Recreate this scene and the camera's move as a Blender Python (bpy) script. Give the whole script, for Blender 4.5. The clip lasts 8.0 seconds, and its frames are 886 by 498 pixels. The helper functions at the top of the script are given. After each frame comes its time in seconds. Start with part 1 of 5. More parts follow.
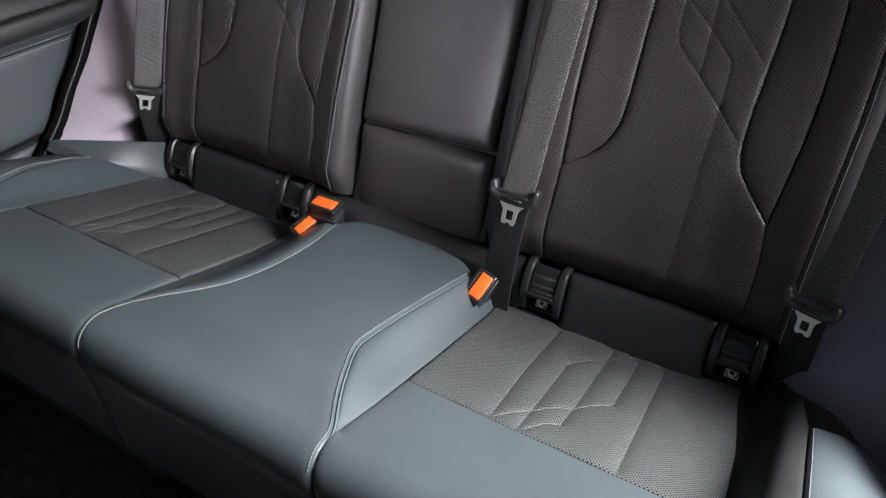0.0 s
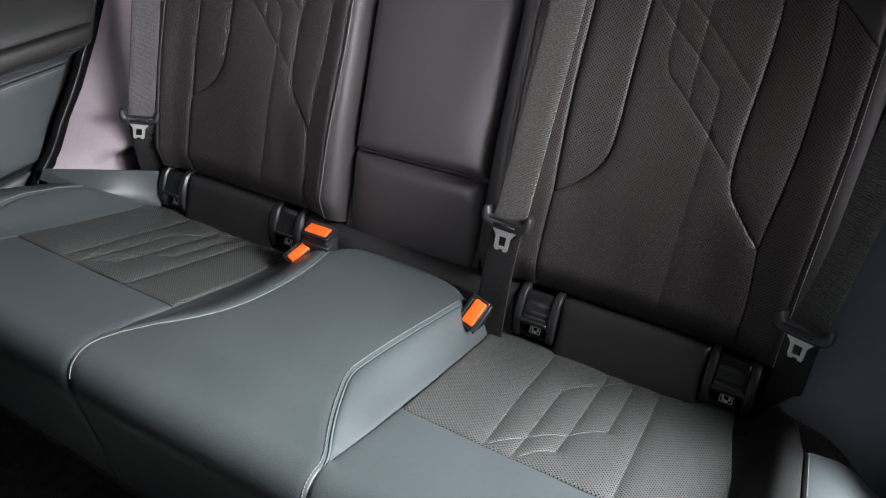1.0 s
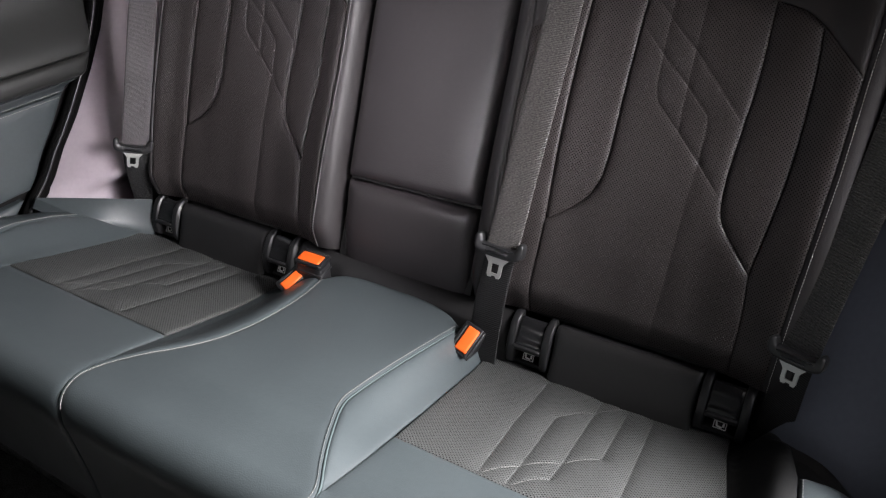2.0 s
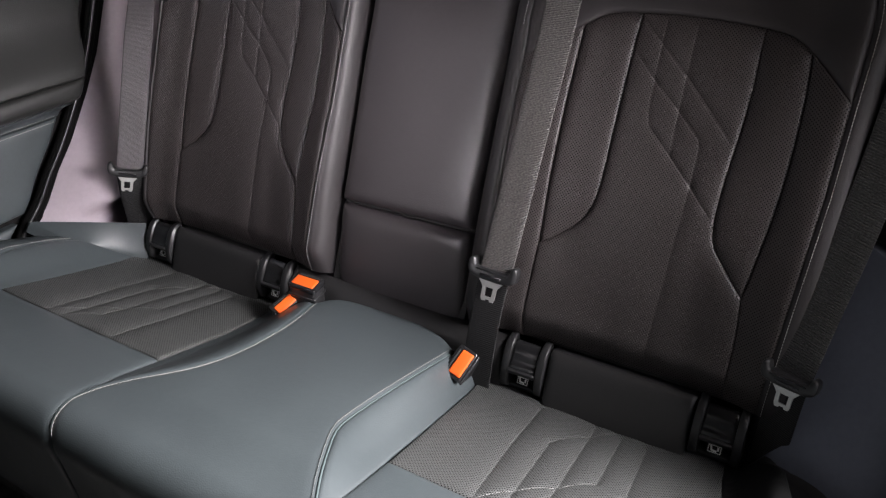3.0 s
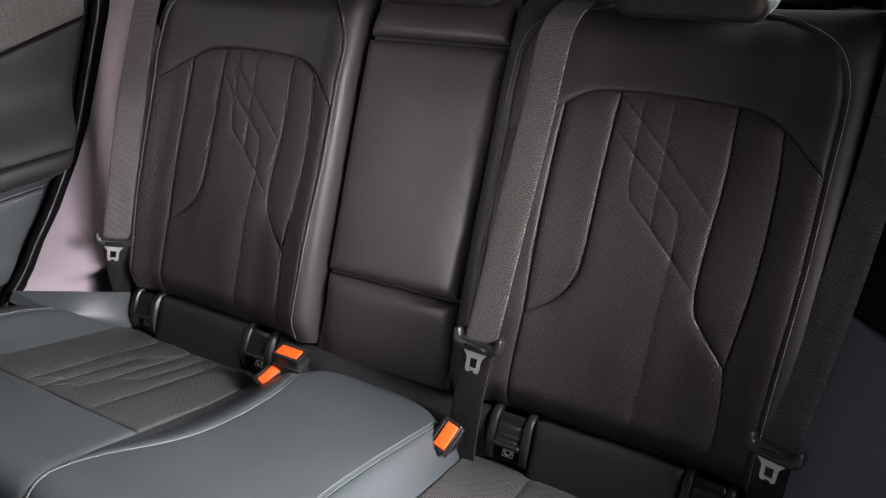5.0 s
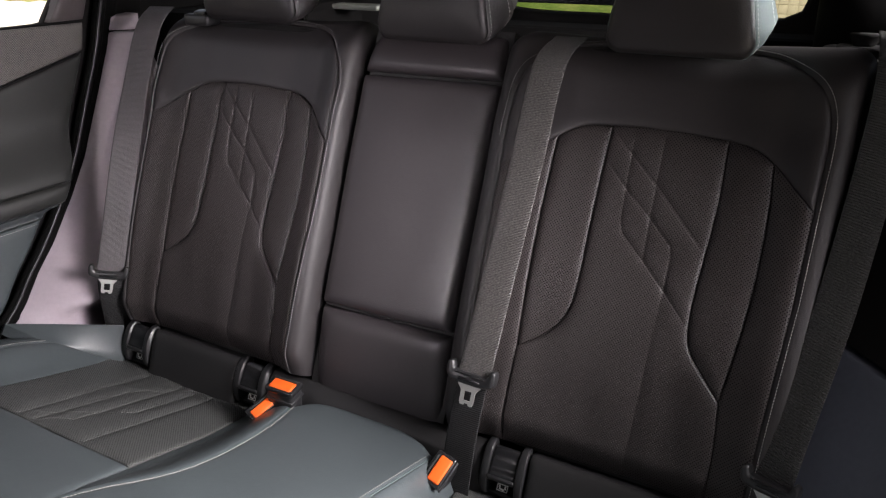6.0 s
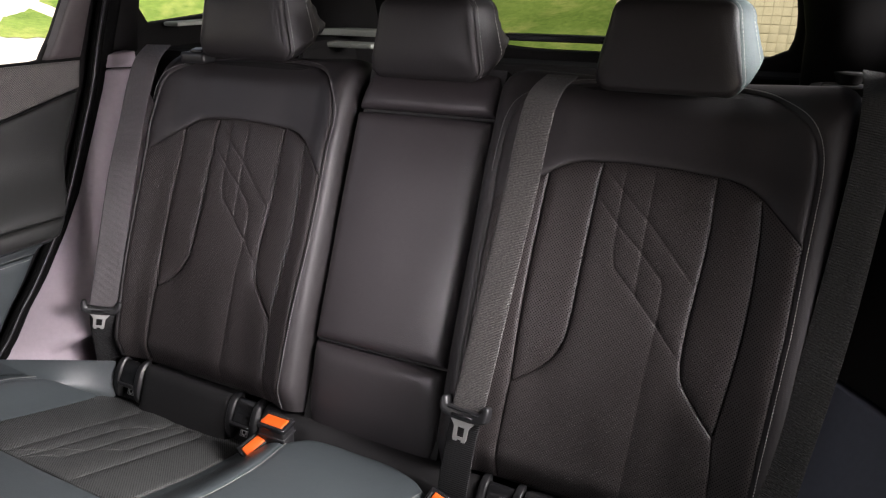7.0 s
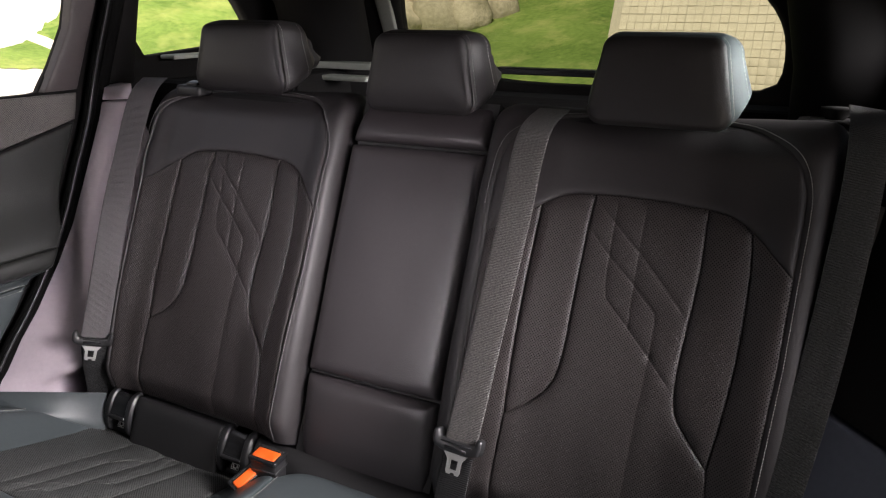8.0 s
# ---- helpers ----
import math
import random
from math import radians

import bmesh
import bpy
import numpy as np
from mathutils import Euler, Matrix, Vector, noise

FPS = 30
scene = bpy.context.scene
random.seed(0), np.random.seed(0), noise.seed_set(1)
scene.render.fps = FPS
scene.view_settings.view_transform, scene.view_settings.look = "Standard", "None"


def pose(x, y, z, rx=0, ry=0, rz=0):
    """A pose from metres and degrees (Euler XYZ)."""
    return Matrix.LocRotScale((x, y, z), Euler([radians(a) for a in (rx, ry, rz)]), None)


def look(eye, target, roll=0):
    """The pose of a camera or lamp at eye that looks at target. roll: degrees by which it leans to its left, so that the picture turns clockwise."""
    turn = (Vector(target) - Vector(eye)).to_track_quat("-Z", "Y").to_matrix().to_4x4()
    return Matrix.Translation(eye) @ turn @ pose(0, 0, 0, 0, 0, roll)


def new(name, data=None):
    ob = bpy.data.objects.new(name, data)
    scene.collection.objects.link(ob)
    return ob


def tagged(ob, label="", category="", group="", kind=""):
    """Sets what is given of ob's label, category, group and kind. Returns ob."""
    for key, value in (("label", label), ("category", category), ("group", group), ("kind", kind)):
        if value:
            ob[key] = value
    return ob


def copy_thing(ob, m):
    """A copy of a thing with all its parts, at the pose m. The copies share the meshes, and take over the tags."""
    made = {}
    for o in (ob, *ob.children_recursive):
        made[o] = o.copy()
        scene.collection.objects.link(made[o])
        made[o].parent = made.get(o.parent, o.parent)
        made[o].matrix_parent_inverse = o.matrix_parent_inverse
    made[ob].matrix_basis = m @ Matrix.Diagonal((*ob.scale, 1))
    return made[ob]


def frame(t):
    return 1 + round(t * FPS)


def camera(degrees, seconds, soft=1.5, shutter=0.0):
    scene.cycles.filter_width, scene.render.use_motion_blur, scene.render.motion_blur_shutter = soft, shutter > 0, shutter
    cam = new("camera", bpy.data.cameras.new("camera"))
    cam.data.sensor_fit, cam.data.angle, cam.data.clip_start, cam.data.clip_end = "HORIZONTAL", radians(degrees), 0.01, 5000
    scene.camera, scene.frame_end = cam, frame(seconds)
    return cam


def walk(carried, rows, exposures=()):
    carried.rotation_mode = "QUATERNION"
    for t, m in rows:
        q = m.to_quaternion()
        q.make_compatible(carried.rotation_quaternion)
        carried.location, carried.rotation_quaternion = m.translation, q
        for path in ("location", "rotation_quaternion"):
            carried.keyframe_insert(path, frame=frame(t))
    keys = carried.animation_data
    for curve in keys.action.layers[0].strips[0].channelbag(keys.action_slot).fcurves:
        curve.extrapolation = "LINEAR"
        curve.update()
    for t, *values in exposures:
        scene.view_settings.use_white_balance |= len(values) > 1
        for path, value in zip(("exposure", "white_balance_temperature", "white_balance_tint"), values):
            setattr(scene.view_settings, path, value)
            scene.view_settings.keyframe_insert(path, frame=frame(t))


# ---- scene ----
cam = camera(60.71, 8.0, soft=1.25)
# seconds, place, yaw, pitch, roll
ROWS = [
    (0.0, 0.5873, -0.7879, 1.3907, 33.419, -35.863, -1.715),
    (0.5, 0.5873, -0.7878, 1.3921, 33.135, -34.708, -1.764),
    (1.0, 0.5883, -0.7884, 1.3929, 32.756, -33.929, -1.705),
    (1.5, 0.5899, -0.7888, 1.3945, 32.458, -32.912, -1.711),
    (3.0, 0.5915, -0.7900, 1.3989, 31.563, -30.276, -1.419),
    (3.5, 0.5922, -0.7913, 1.4010, 31.228, -29.254, -1.222),
    (4.0, 0.5938, -0.7922, 1.4018, 30.918, -27.784, -1.001),
    (4.5, 0.5953, -0.7929, 1.4042, 30.576, -26.375, -0.826),
    (6.0, 0.6006, -0.7949, 1.4080, 29.929, -22.717, -0.576),
    (6.5, 0.6016, -0.7964, 1.4109, 29.639, -21.431, -0.533),
    (7.0, 0.6041, -0.7970, 1.4109, 29.443, -20.136, -0.443),
    (7.5, 0.6049, -0.7985, 1.4140, 29.063, -18.977, -0.302),
    (8.0, 0.6065, -0.7989, 1.4146, 28.954, -17.877, -0.243),
]


def eye_pose(x, y, z, yaw, pitch, roll):
    return pose(x, y, z, 90, 0, yaw) @ pose(0, 0, 0, pitch, 0, 0) @ pose(0, 0, 0, 0, 0, roll)


# the film's own white balance turns a little warmer as the eye rises
BALANCE = [(0.0, 1.35, 6200, 8), (1.5, 1.35, 6380, 11), (4.5, 1.38, 6550, 16), (8.0, 1.36, 6600, 15)]
walk(cam, [(t, eye_pose(*row)) for t, *row in ROWS], BALANCE)

# ---------------------------------------------------------------- light
world = bpy.data.worlds.new("sky")
scene.world = world
world.use_nodes = True
wn = world.node_tree
for n in list(wn.nodes):
    wn.nodes.remove(n)
sky = wn.nodes.new("ShaderNodeTexSky")
sky.sky_type = 'NISHITA'
sky.sun_disc = False
sky.sun_elevation = radians(58)
sky.sun_rotation = radians(175.6)
sky.air_density, sky.dust_density, sky.ozone_density = 0.7, 4.0, 0.4
bg = wn.nodes.new("ShaderNodeBackground")
bg.inputs["Strength"].default_value = 0.075
wo = wn.nodes.new("ShaderNodeOutputWorld")
pale_sky = wn.nodes.new("ShaderNodeHueSaturation")
pale_sky.inputs["Saturation"].default_value = 0.45
wn.links.new(sky.outputs[0], pale_sky.inputs["Color"])
wn.links.new(pale_sky.outputs[0], bg.inputs[0])
wn.links.new(bg.outputs[0], wo.inputs[0])

sun = new("sun", bpy.data.lights.new("sun", "SUN"))
sun.data.energy = 5.0
sun.data.angle = radians(0.6)
sun.data.color = (1.0, 0.95, 0.86)
sun.matrix_world = look((0.4, -5.2, 8.2), (0, 0, 0))


def opening_lamp(name, place, target, width, height, power, colour, spread=180):
    data = bpy.data.lights.new(name, "AREA")
    data.shape = 'RECTANGLE'
    data.size, data.size_y, data.energy, data.color = width, height, power, colour
    data.spread = radians(spread)
    ob = new(name, data)
    ob.matrix_world = look(place, target)
    return ob


# area lamps that stand in for daylight at the car's open side and in its windows
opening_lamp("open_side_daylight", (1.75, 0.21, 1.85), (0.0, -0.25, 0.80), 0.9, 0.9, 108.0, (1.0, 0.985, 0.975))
opening_lamp("side_window_daylight", (-0.70, -0.28, 1.38), (0.2, 0.1, 0.95), 0.6, 0.20, 0.04, (1.0, 0.93, 0.97))
opening_lamp("quarter_window_daylight", (0.672, 0.318, 1.40), (0.455, 0.235, 1.33), 0.05, 0.10, 0.055, (0.93, 1.0, 0.97), 50)
# added fill for the backrests, set before the unseen windscreen
opening_lamp("front_fill", (-0.28, -1.41, 1.40), (-0.15, 0.08, 1.06), 0.4, 0.14, 0.25, (1.0, 0.955, 0.99), 32)
# added narrow fill inside the doorway, aimed past the near seat
opening_lamp("doorway_fill", (0.70, -0.22, 1.22), (-0.66, 0.13, 1.00), 0.42, 0.44, 0.66, (1.0, 0.95, 0.985), 62)


# ---------------------------------------------------------------- materials
def material(name, colour, rough=0.5, metal=0.0, spec=0.5):
    m = bpy.data.materials.new(name)
    m.use_nodes = True
    b = m.node_tree.nodes["Principled BSDF"]
    b.inputs["Base Color"].default_value = (*colour, 1)
    b.inputs["Roughness"].default_value = rough
    b.inputs["Metallic"].default_value = metal
    b.inputs["Specular IOR Level"].default_value = spec
    return m


def node(m, kind, **values):
    n = m.node_tree.nodes.new(kind)
    for k, v in values.items():
        n.inputs[k].default_value = v
    return n


def link(m, a, b):
    m.node_tree.links.new(a, b)


def shader(m):
    return m.node_tree.nodes["Principled BSDF"]


def maths(m, op, a, b=None, c=None):
    n = m.node_tree.nodes.new("ShaderNodeMath")
    n.operation = op
    for i, v in enumerate((a, b, c)):
        if v is None:
            continue
        if isinstance(v, (int, float)):
            n.inputs[i].default_value = v
        else:
            link(m, v, n.inputs[i])
    return n.outputs[0]


def vary(m, colour, amount, scale, rough=None):
    """Soft stains and wear at a large scale and grain at a small one, in colour and gloss."""
    co = node(m, "ShaderNodeTexCoord")
    big = node(m, "ShaderNodeTexNoise", Scale=scale, Detail=3.0)
    small = node(m, "ShaderNodeTexNoise", Scale=scale * 22, Detail=2.0)
    link(m, co.outputs["Object"], big.inputs["Vector"])
    link(m, co.outputs["Object"], small.inputs["Vector"])
    both = maths(m, 'MULTIPLY_ADD', small.outputs["Fac"], 0.4, maths(m, 'MULTIPLY', big.outputs["Fac"], 0.6))
    ramp = m.node_tree.nodes.new("ShaderNodeMapRange")
    ramp.inputs["From Min"].default_value, ramp.inputs["From Max"].default_value = 0.3, 0.7
    ramp.inputs["To Min"].default_value, ramp.inputs["To Max"].default_value = 1 - amount, 1 + amount
    link(m, both, ramp.inputs["Value"])
    mul = m.node_tree.nodes.new("ShaderNodeVectorMath")
    mul.operation = 'SCALE'
    mul.inputs[0].default_value = colour
    link(m, ramp.outputs[0], mul.inputs["Scale"])
    link(m, mul.outputs[0], shader(m).inputs["Base Color"])
    if rough:
        rr = m.node_tree.nodes.new("ShaderNodeMapRange")
        rr.inputs["From Min"].default_value, rr.inputs["From Max"].default_value = 0.3, 0.7
        rr.inputs["To Min"].default_value, rr.inputs["To Max"].default_value = rough
        link(m, big.outputs["Fac"], rr.inputs["Value"])
        link(m, rr.outputs[0], shader(m).inputs["Roughness"])
    return mul


def bumped(m, height, distance, strength=1.0):
    b = node(m, "ShaderNodeBump", Strength=strength, Distance=distance)
    link(m, height, b.inputs["Height"])
    link(m, b.outputs[0], shader(m).inputs["Normal"])
    return b


def leather(name, colour, rough=(0.36, 0.46), grain=0.00012):
    m = material(name, colour, 0.42, spec=0.5)
    vary(m, colour, 0.10, 7, rough)
    co = node(m, "ShaderNodeTexCoord")
    cells = node(m, "ShaderNodeTexVoronoi", Scale=620.0)
    folds = node(m, "ShaderNodeTexNoise", Scale=26.0, Detail=4.0)
    link(m, co.outputs["Object"], cells.inputs["Vector"])
    link(m, co.outputs["Object"], folds.inputs["Vector"])
    bumped(m, maths(m, 'MULTIPLY_ADD', folds.outputs["Fac"], 3.0, cells.outputs["Distance"]), grain)
    return m


def perforated(name, colour, pitch=0.0050, radius=0.19, rough=(0.45, 0.56)):
    """Leather with punched holes in a diamond lattice, laid out in metres by the panel's own flat pattern."""
    m = material(name, colour, 0.5, spec=0.45)
    mul = vary(m, colour, 0.10, 8, rough)
    uv = m.node_tree.nodes.new("ShaderNodeUVMap")
    sep = m.node_tree.nodes.new("ShaderNodeSeparateXYZ")
    link(m, uv.outputs[0], sep.inputs[0])
    u, v = sep.outputs[0], sep.outputs[1]
    a = maths(m, 'MULTIPLY', maths(m, 'ADD', u, v), 1 / pitch)
    b = maths(m, 'MULTIPLY', maths(m, 'SUBTRACT', u, v), 1 / pitch)
    fa = maths(m, 'SUBTRACT', maths(m, 'FRACT', a), 0.5)
    fb = maths(m, 'SUBTRACT', maths(m, 'FRACT', b), 0.5)
    d = maths(m, 'SQRT', maths(m, 'ADD', maths(m, 'MULTIPLY', fa, fa), maths(m, 'MULTIPLY', fb, fb)))
    hole = m.node_tree.nodes.new("ShaderNodeMapRange")
    hole.interpolation_type = 'SMOOTHSTEP'
    hole.inputs["From Min"].default_value, hole.inputs["From Max"].default_value = radius * 0.75, radius * 1.35
    link(m, d, hole.inputs["Value"])
    mix = m.node_tree.nodes.new("ShaderNodeMix")
    mix.data_type = 'RGBA'
    mix.inputs[6].default_value = (0.004, 0.004, 0.004, 1)
    link(m, hole.outputs[0], mix.inputs[0])
    link(m, mul.outputs[0], mix.inputs[7])
    link(m, mix.outputs[2], shader(m).inputs["Base Color"])
    co = node(m, "ShaderNodeTexCoord")
    cells = node(m, "ShaderNodeTexVoronoi", Scale=600.0)
    link(m, co.outputs["Object"], cells.inputs["Vector"])
    bumped(m, maths(m, 'MULTIPLY_ADD', hole.outputs[0], 5.0, cells.outputs["Distance"]), 0.00012)
    link(m, maths(m, 'MULTIPLY', hole.outputs[0], 0.41), shader(m).inputs["Specular IOR Level"])
    return m


def plastic(name, colour, rough=(0.35, 0.5), grain=0.00008, scale=900.0):
    m = material(name, colour, 0.4)
    vary(m, colour, 0.08, 6, rough)
    co = node(m, "ShaderNodeTexCoord")
    cells = node(m, "ShaderNodeTexVoronoi", Scale=scale)
    link(m, co.outputs["Object"], cells.inputs["Vector"])
    bumped(m, cells.outputs["Distance"], grain)
    return m


def woven(name, colour, pitch, rough=0.6, depth=0.0003, contrast=0.45, fleck=0.0):
    """Ribbed weave: ribs across the strip, threads along it, from the strip's flat pattern in metres."""
    m = material(name, colour, rough, spec=0.4)
    mul = vary(m, colour, 0.14, 14)
    uv = m.node_tree.nodes.new("ShaderNodeUVMap")
    sep = m.node_tree.nodes.new("ShaderNodeSeparateXYZ")
    link(m, uv.outputs[0], sep.inputs[0])
    rib = maths(m, 'ABSOLUTE', maths(m, 'SINE', maths(m, 'MULTIPLY', sep.outputs[1], math.pi / pitch)))
    thread = maths(m, 'ABSOLUTE', maths(m, 'SINE', maths(m, 'MULTIPLY_ADD', sep.outputs[0], math.pi / pitch * 1.3,
                   maths(m, 'MULTIPLY', sep.outputs[1], math.pi / pitch))))
    both = maths(m, 'MULTIPLY_ADD', thread, 0.5, rib)
    shade = maths(m, 'MULTIPLY_ADD', both, contrast, 1.0 - contrast)
    if fleck:
        stretch = m.node_tree.nodes.new("ShaderNodeVectorMath")
        stretch.operation = 'MULTIPLY'
        stretch.inputs[1].default_value = (330.0, 620.0, 1.0)
        link(m, uv.outputs[0], stretch.inputs[0])
        grain = node(m, "ShaderNodeTexNoise", Scale=1.0, Detail=1.0)
        link(m, stretch.outputs[0], grain.inputs["Vector"])
        shade = maths(m, 'MULTIPLY', shade, maths(m, 'MAXIMUM', maths(m, 'MULTIPLY_ADD', grain.outputs["Fac"], 2 * fleck, 1 - fleck), 0.05))
    sc = m.node_tree.nodes.new("ShaderNodeVectorMath")
    sc.operation = 'SCALE'
    link(m, mul.outputs[0], sc.inputs[0])
    link(m, shade, sc.inputs["Scale"])
    link(m, sc.outputs[0], shader(m).inputs["Base Color"])
    bumped(m, both, depth)
    return m


TEAL = (0.050, 0.060, 0.064)
M = {}
M["seat_leather"] = leather("seat_leather", TEAL)
M["back_leather"] = leather("back_leather", (0.031, 0.0267, 0.0284), (0.34, 0.45))
M["insert"] = perforated("perforated_cushion_leather", (0.064, 0.066, 0.065), pitch=0.0047, radius=0.25)
M["back_insert"] = perforated("perforated_back_leather", (0.0355, 0.0297, 0.0293), pitch=0.0046, radius=0.225, rough=(0.40, 0.52))
M["headrest_teal"] = leather("headrest_side_leather", (0.058, 0.080, 0.082), (0.62, 0.74))
M["headrest_leather"] = leather("headrest_leather", (0.0165, 0.0148, 0.0156), (0.44, 0.54))
# back_leather again, darker and duller to paint shoulders and edge bands less lit
M["shaded_leather"] = leather("shaded_back_leather", (0.024, 0.0212, 0.0222), (0.46, 0.56))
shader(M["headrest_leather"]).inputs["Specular IOR Level"].default_value = 0.38
M["black_leather"] = leather("black_leather", (0.017, 0.0165, 0.017))
M["strip_leather"] = leather("matte_black_leather", (0.0065, 0.0066, 0.0068), (0.55, 0.65))
shader(M["strip_leather"]).inputs["Specular IOR Level"].default_value = 0.3
M["thread"] = material("thread", (0.32, 0.32, 0.305), 0.7)
M["lit_thread"] = material("lit_thread", (0.52, 0.51, 0.48), 0.7)
M["dark_thread"] = material("dark_thread", (0.16, 0.16, 0.155), 0.7)
M["quilt_thread"] = material("quilt_thread", (0.20, 0.20, 0.195), 0.75)
M["core"] = plastic("backing_fabric", (0.012, 0.012, 0.012), (0.7, 0.9))
# lower straps: same webbing, blackened to paint in their shadow
M["shaded_lap_webbing"] = woven("shaded_lower_belt", (0.013, 0.013, 0.0135), 0.0030, 0.5, 0.0005, 0.45, 1.2)
shader(M["shaded_lap_webbing"]).inputs["Specular IOR Level"].default_value = 0.35
M["webbing"] = woven("belt_webbing", (0.056, 0.0520, 0.0490), 0.0022, 0.36, 0.0007, 0.65, 2.2)
shader(M["webbing"]).inputs["Specular IOR Level"].default_value = 0.75
shader(M["webbing"]).inputs["Sheen Weight"].default_value = 0.12
# doorway belt: webbing darkened for the shadow it hangs in
M["shaded_webbing"] = woven("shaded_side_belt", (0.039, 0.0385, 0.038), 0.0030, 0.40, 0.0007, 0.7, 1.6)
shader(M["shaded_webbing"]).inputs["Sheen Weight"].default_value = 0.12
# far belt: webbing lightened, the light on it put into the colour
M["lit_webbing"] = woven("lit_fine_webbing", (0.074, 0.068, 0.071), 0.0022, 0.36, 0.0004, 0.5, 0.5)
M["plastic"] = plastic("black_plastic", (0.016, 0.016, 0.017), (0.28, 0.42))
M["gloss"] = plastic("satin_black_plastic", (0.012, 0.012, 0.013), (0.16, 0.26), 0.00003)
M["orange"] = plastic("orange_plastic", (0.74, 0.105, 0.012), (0.35, 0.48), 0.00004)
M["steel"] = plastic("stamped_steel", (0.50, 0.50, 0.485), (0.32, 0.46), 0.00002)
shader(M["steel"]).inputs["Metallic"].default_value = 0.85
M["pillar"] = plastic("grained_grey_trim", (0.437, 0.380, 0.417), (0.42, 0.55), 0.00012, 700.0)
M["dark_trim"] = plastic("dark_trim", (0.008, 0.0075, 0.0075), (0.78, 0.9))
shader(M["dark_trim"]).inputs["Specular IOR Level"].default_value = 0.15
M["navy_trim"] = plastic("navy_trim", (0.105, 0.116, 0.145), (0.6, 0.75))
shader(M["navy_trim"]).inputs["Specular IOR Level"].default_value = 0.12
M["gap_black"] = plastic("black_gap_rubber", (0.004, 0.004, 0.004), (0.9, 0.95))
shader(M["gap_black"]).inputs["Specular IOR Level"].default_value = 0.06
M["frame_trim"] = plastic("brown_frame_trim", (0.062, 0.052, 0.053), (0.45, 0.6))
M["door_black"] = leather("door_black_leather", (0.018, 0.0188, 0.0180), (0.35, 0.45))
M["door_cloth"] = perforated("door_cloth", (0.17, 0.160, 0.152), pitch=0.0033, radius=0.30, rough=(0.7, 0.8))
M["pale_trim"] = plastic("pale_grey_trim", (0.36, 0.37, 0.33), (0.5, 0.65), 0.0001, 700.0)
M["print"] = material("white_print", (0.82, 0.82, 0.80), 0.6)
M["headliner"] = plastic("headliner_cloth", (0.10, 0.092, 0.088), (0.85, 0.95), 0.0003, 500.0)


def carpet_material():
    m = material("carpet", (0.022, 0.022, 0.024), 0.95, spec=0.2)
    co = node(m, "ShaderNodeTexCoord")
    fuzz = node(m, "ShaderNodeTexNoise", Scale=420.0, Detail=3.0)
    clump = node(m, "ShaderNodeTexNoise", Scale=40.0, Detail=2.0)
    link(m, co.outputs["Object"], fuzz.inputs["Vector"])
    link(m, co.outputs["Object"], clump.inputs["Vector"])
    ramp = m.node_tree.nodes.new("ShaderNodeValToRGB")
    ramp.color_ramp.elements[0].position, ramp.color_ramp.elements[1].position = 0.35, 0.75
    ramp.color_ramp.elements[0].color = (0.045, 0.045, 0.048, 1)
    ramp.color_ramp.elements[1].color = (0.34, 0.34, 0.35, 1)
    link(m, maths(m, 'MULTIPLY_ADD', clump.outputs["Fac"], 0.3, maths(m, 'MULTIPLY', fuzz.outputs["Fac"], 0.7)), ramp.inputs[0])
    link(m, ramp.outputs[0], shader(m).inputs["Base Color"])
    bumped(m, fuzz.outputs["Fac"], 0.002)
    return m


M["carpet"] = carpet_material()


def glass_material(name, tint):
    m = bpy.data.materials.new(name)
    m.use_nodes = True
    nt = m.node_tree
    for n in list(nt.nodes):
        nt.nodes.remove(n)
    out = nt.nodes.new("ShaderNodeOutputMaterial")
    clear = nt.nodes.new("ShaderNodeBsdfTransparent")
    clear.inputs[0].default_value = tint
    gloss = nt.nodes.new("ShaderNodeBsdfGlossy")
    gloss.inputs["Roughness"].default_value = 0.01
    mix = nt.nodes.new("ShaderNodeMixShader")
    fres = nt.nodes.new("ShaderNodeFresnel")
    fres.inputs["IOR"].default_value = 1.3
    nt.links.new(fres.outputs[0], mix.inputs[0])
    nt.links.new(clear.outputs[0], mix.inputs[1])
    nt.links.new(gloss.outputs[0], mix.inputs[2])
    nt.links.new(mix.outputs[0], out.inputs[0])
    return m


M["glass"] = glass_material("window_glass", (0.93, 0.95, 0.93, 1))
M["tinted_glass"] = glass_material("tinted_glass", (0.26, 0.27, 0.245, 1))
M["light_tint"] = glass_material("lightly_tinted_glass", (0.80, 0.82, 0.78, 1))


def ground_material(name, low, high, scale, detail, bump):
    m = material(name, low, 0.9, spec=0.2)
    co = node(m, "ShaderNodeTexCoord")
    n1 = node(m, "ShaderNodeTexNoise", Scale=scale, Detail=detail)
    n2 = node(m, "ShaderNodeTexNoise", Scale=scale * 14, Detail=2.0)
    link(m, co.outputs["Object"], n1.inputs["Vector"])
    link(m, co.outputs["Object"], n2.inputs["Vector"])
    ramp = m.node_tree.nodes.new("ShaderNodeValToRGB")
    ramp.color_ramp.elements[0].position, ramp.color_ramp.elements[1].position = 0.32, 0.68
    ramp.color_ramp.elements[0].color = (*low, 1)
    ramp.color_ramp.elements[1].color = (*high, 1)
    link(m, maths(m, 'MULTIPLY_ADD', n2.outputs["Fac"], 0.4, maths(m, 'MULTIPLY', n1.outputs["Fac"], 0.6)), ramp.inputs[0])
    link(m, ramp.outputs[0], shader(m).inputs["Base Color"])
    bumped(m, n2.outputs["Fac"], bump)
    return m


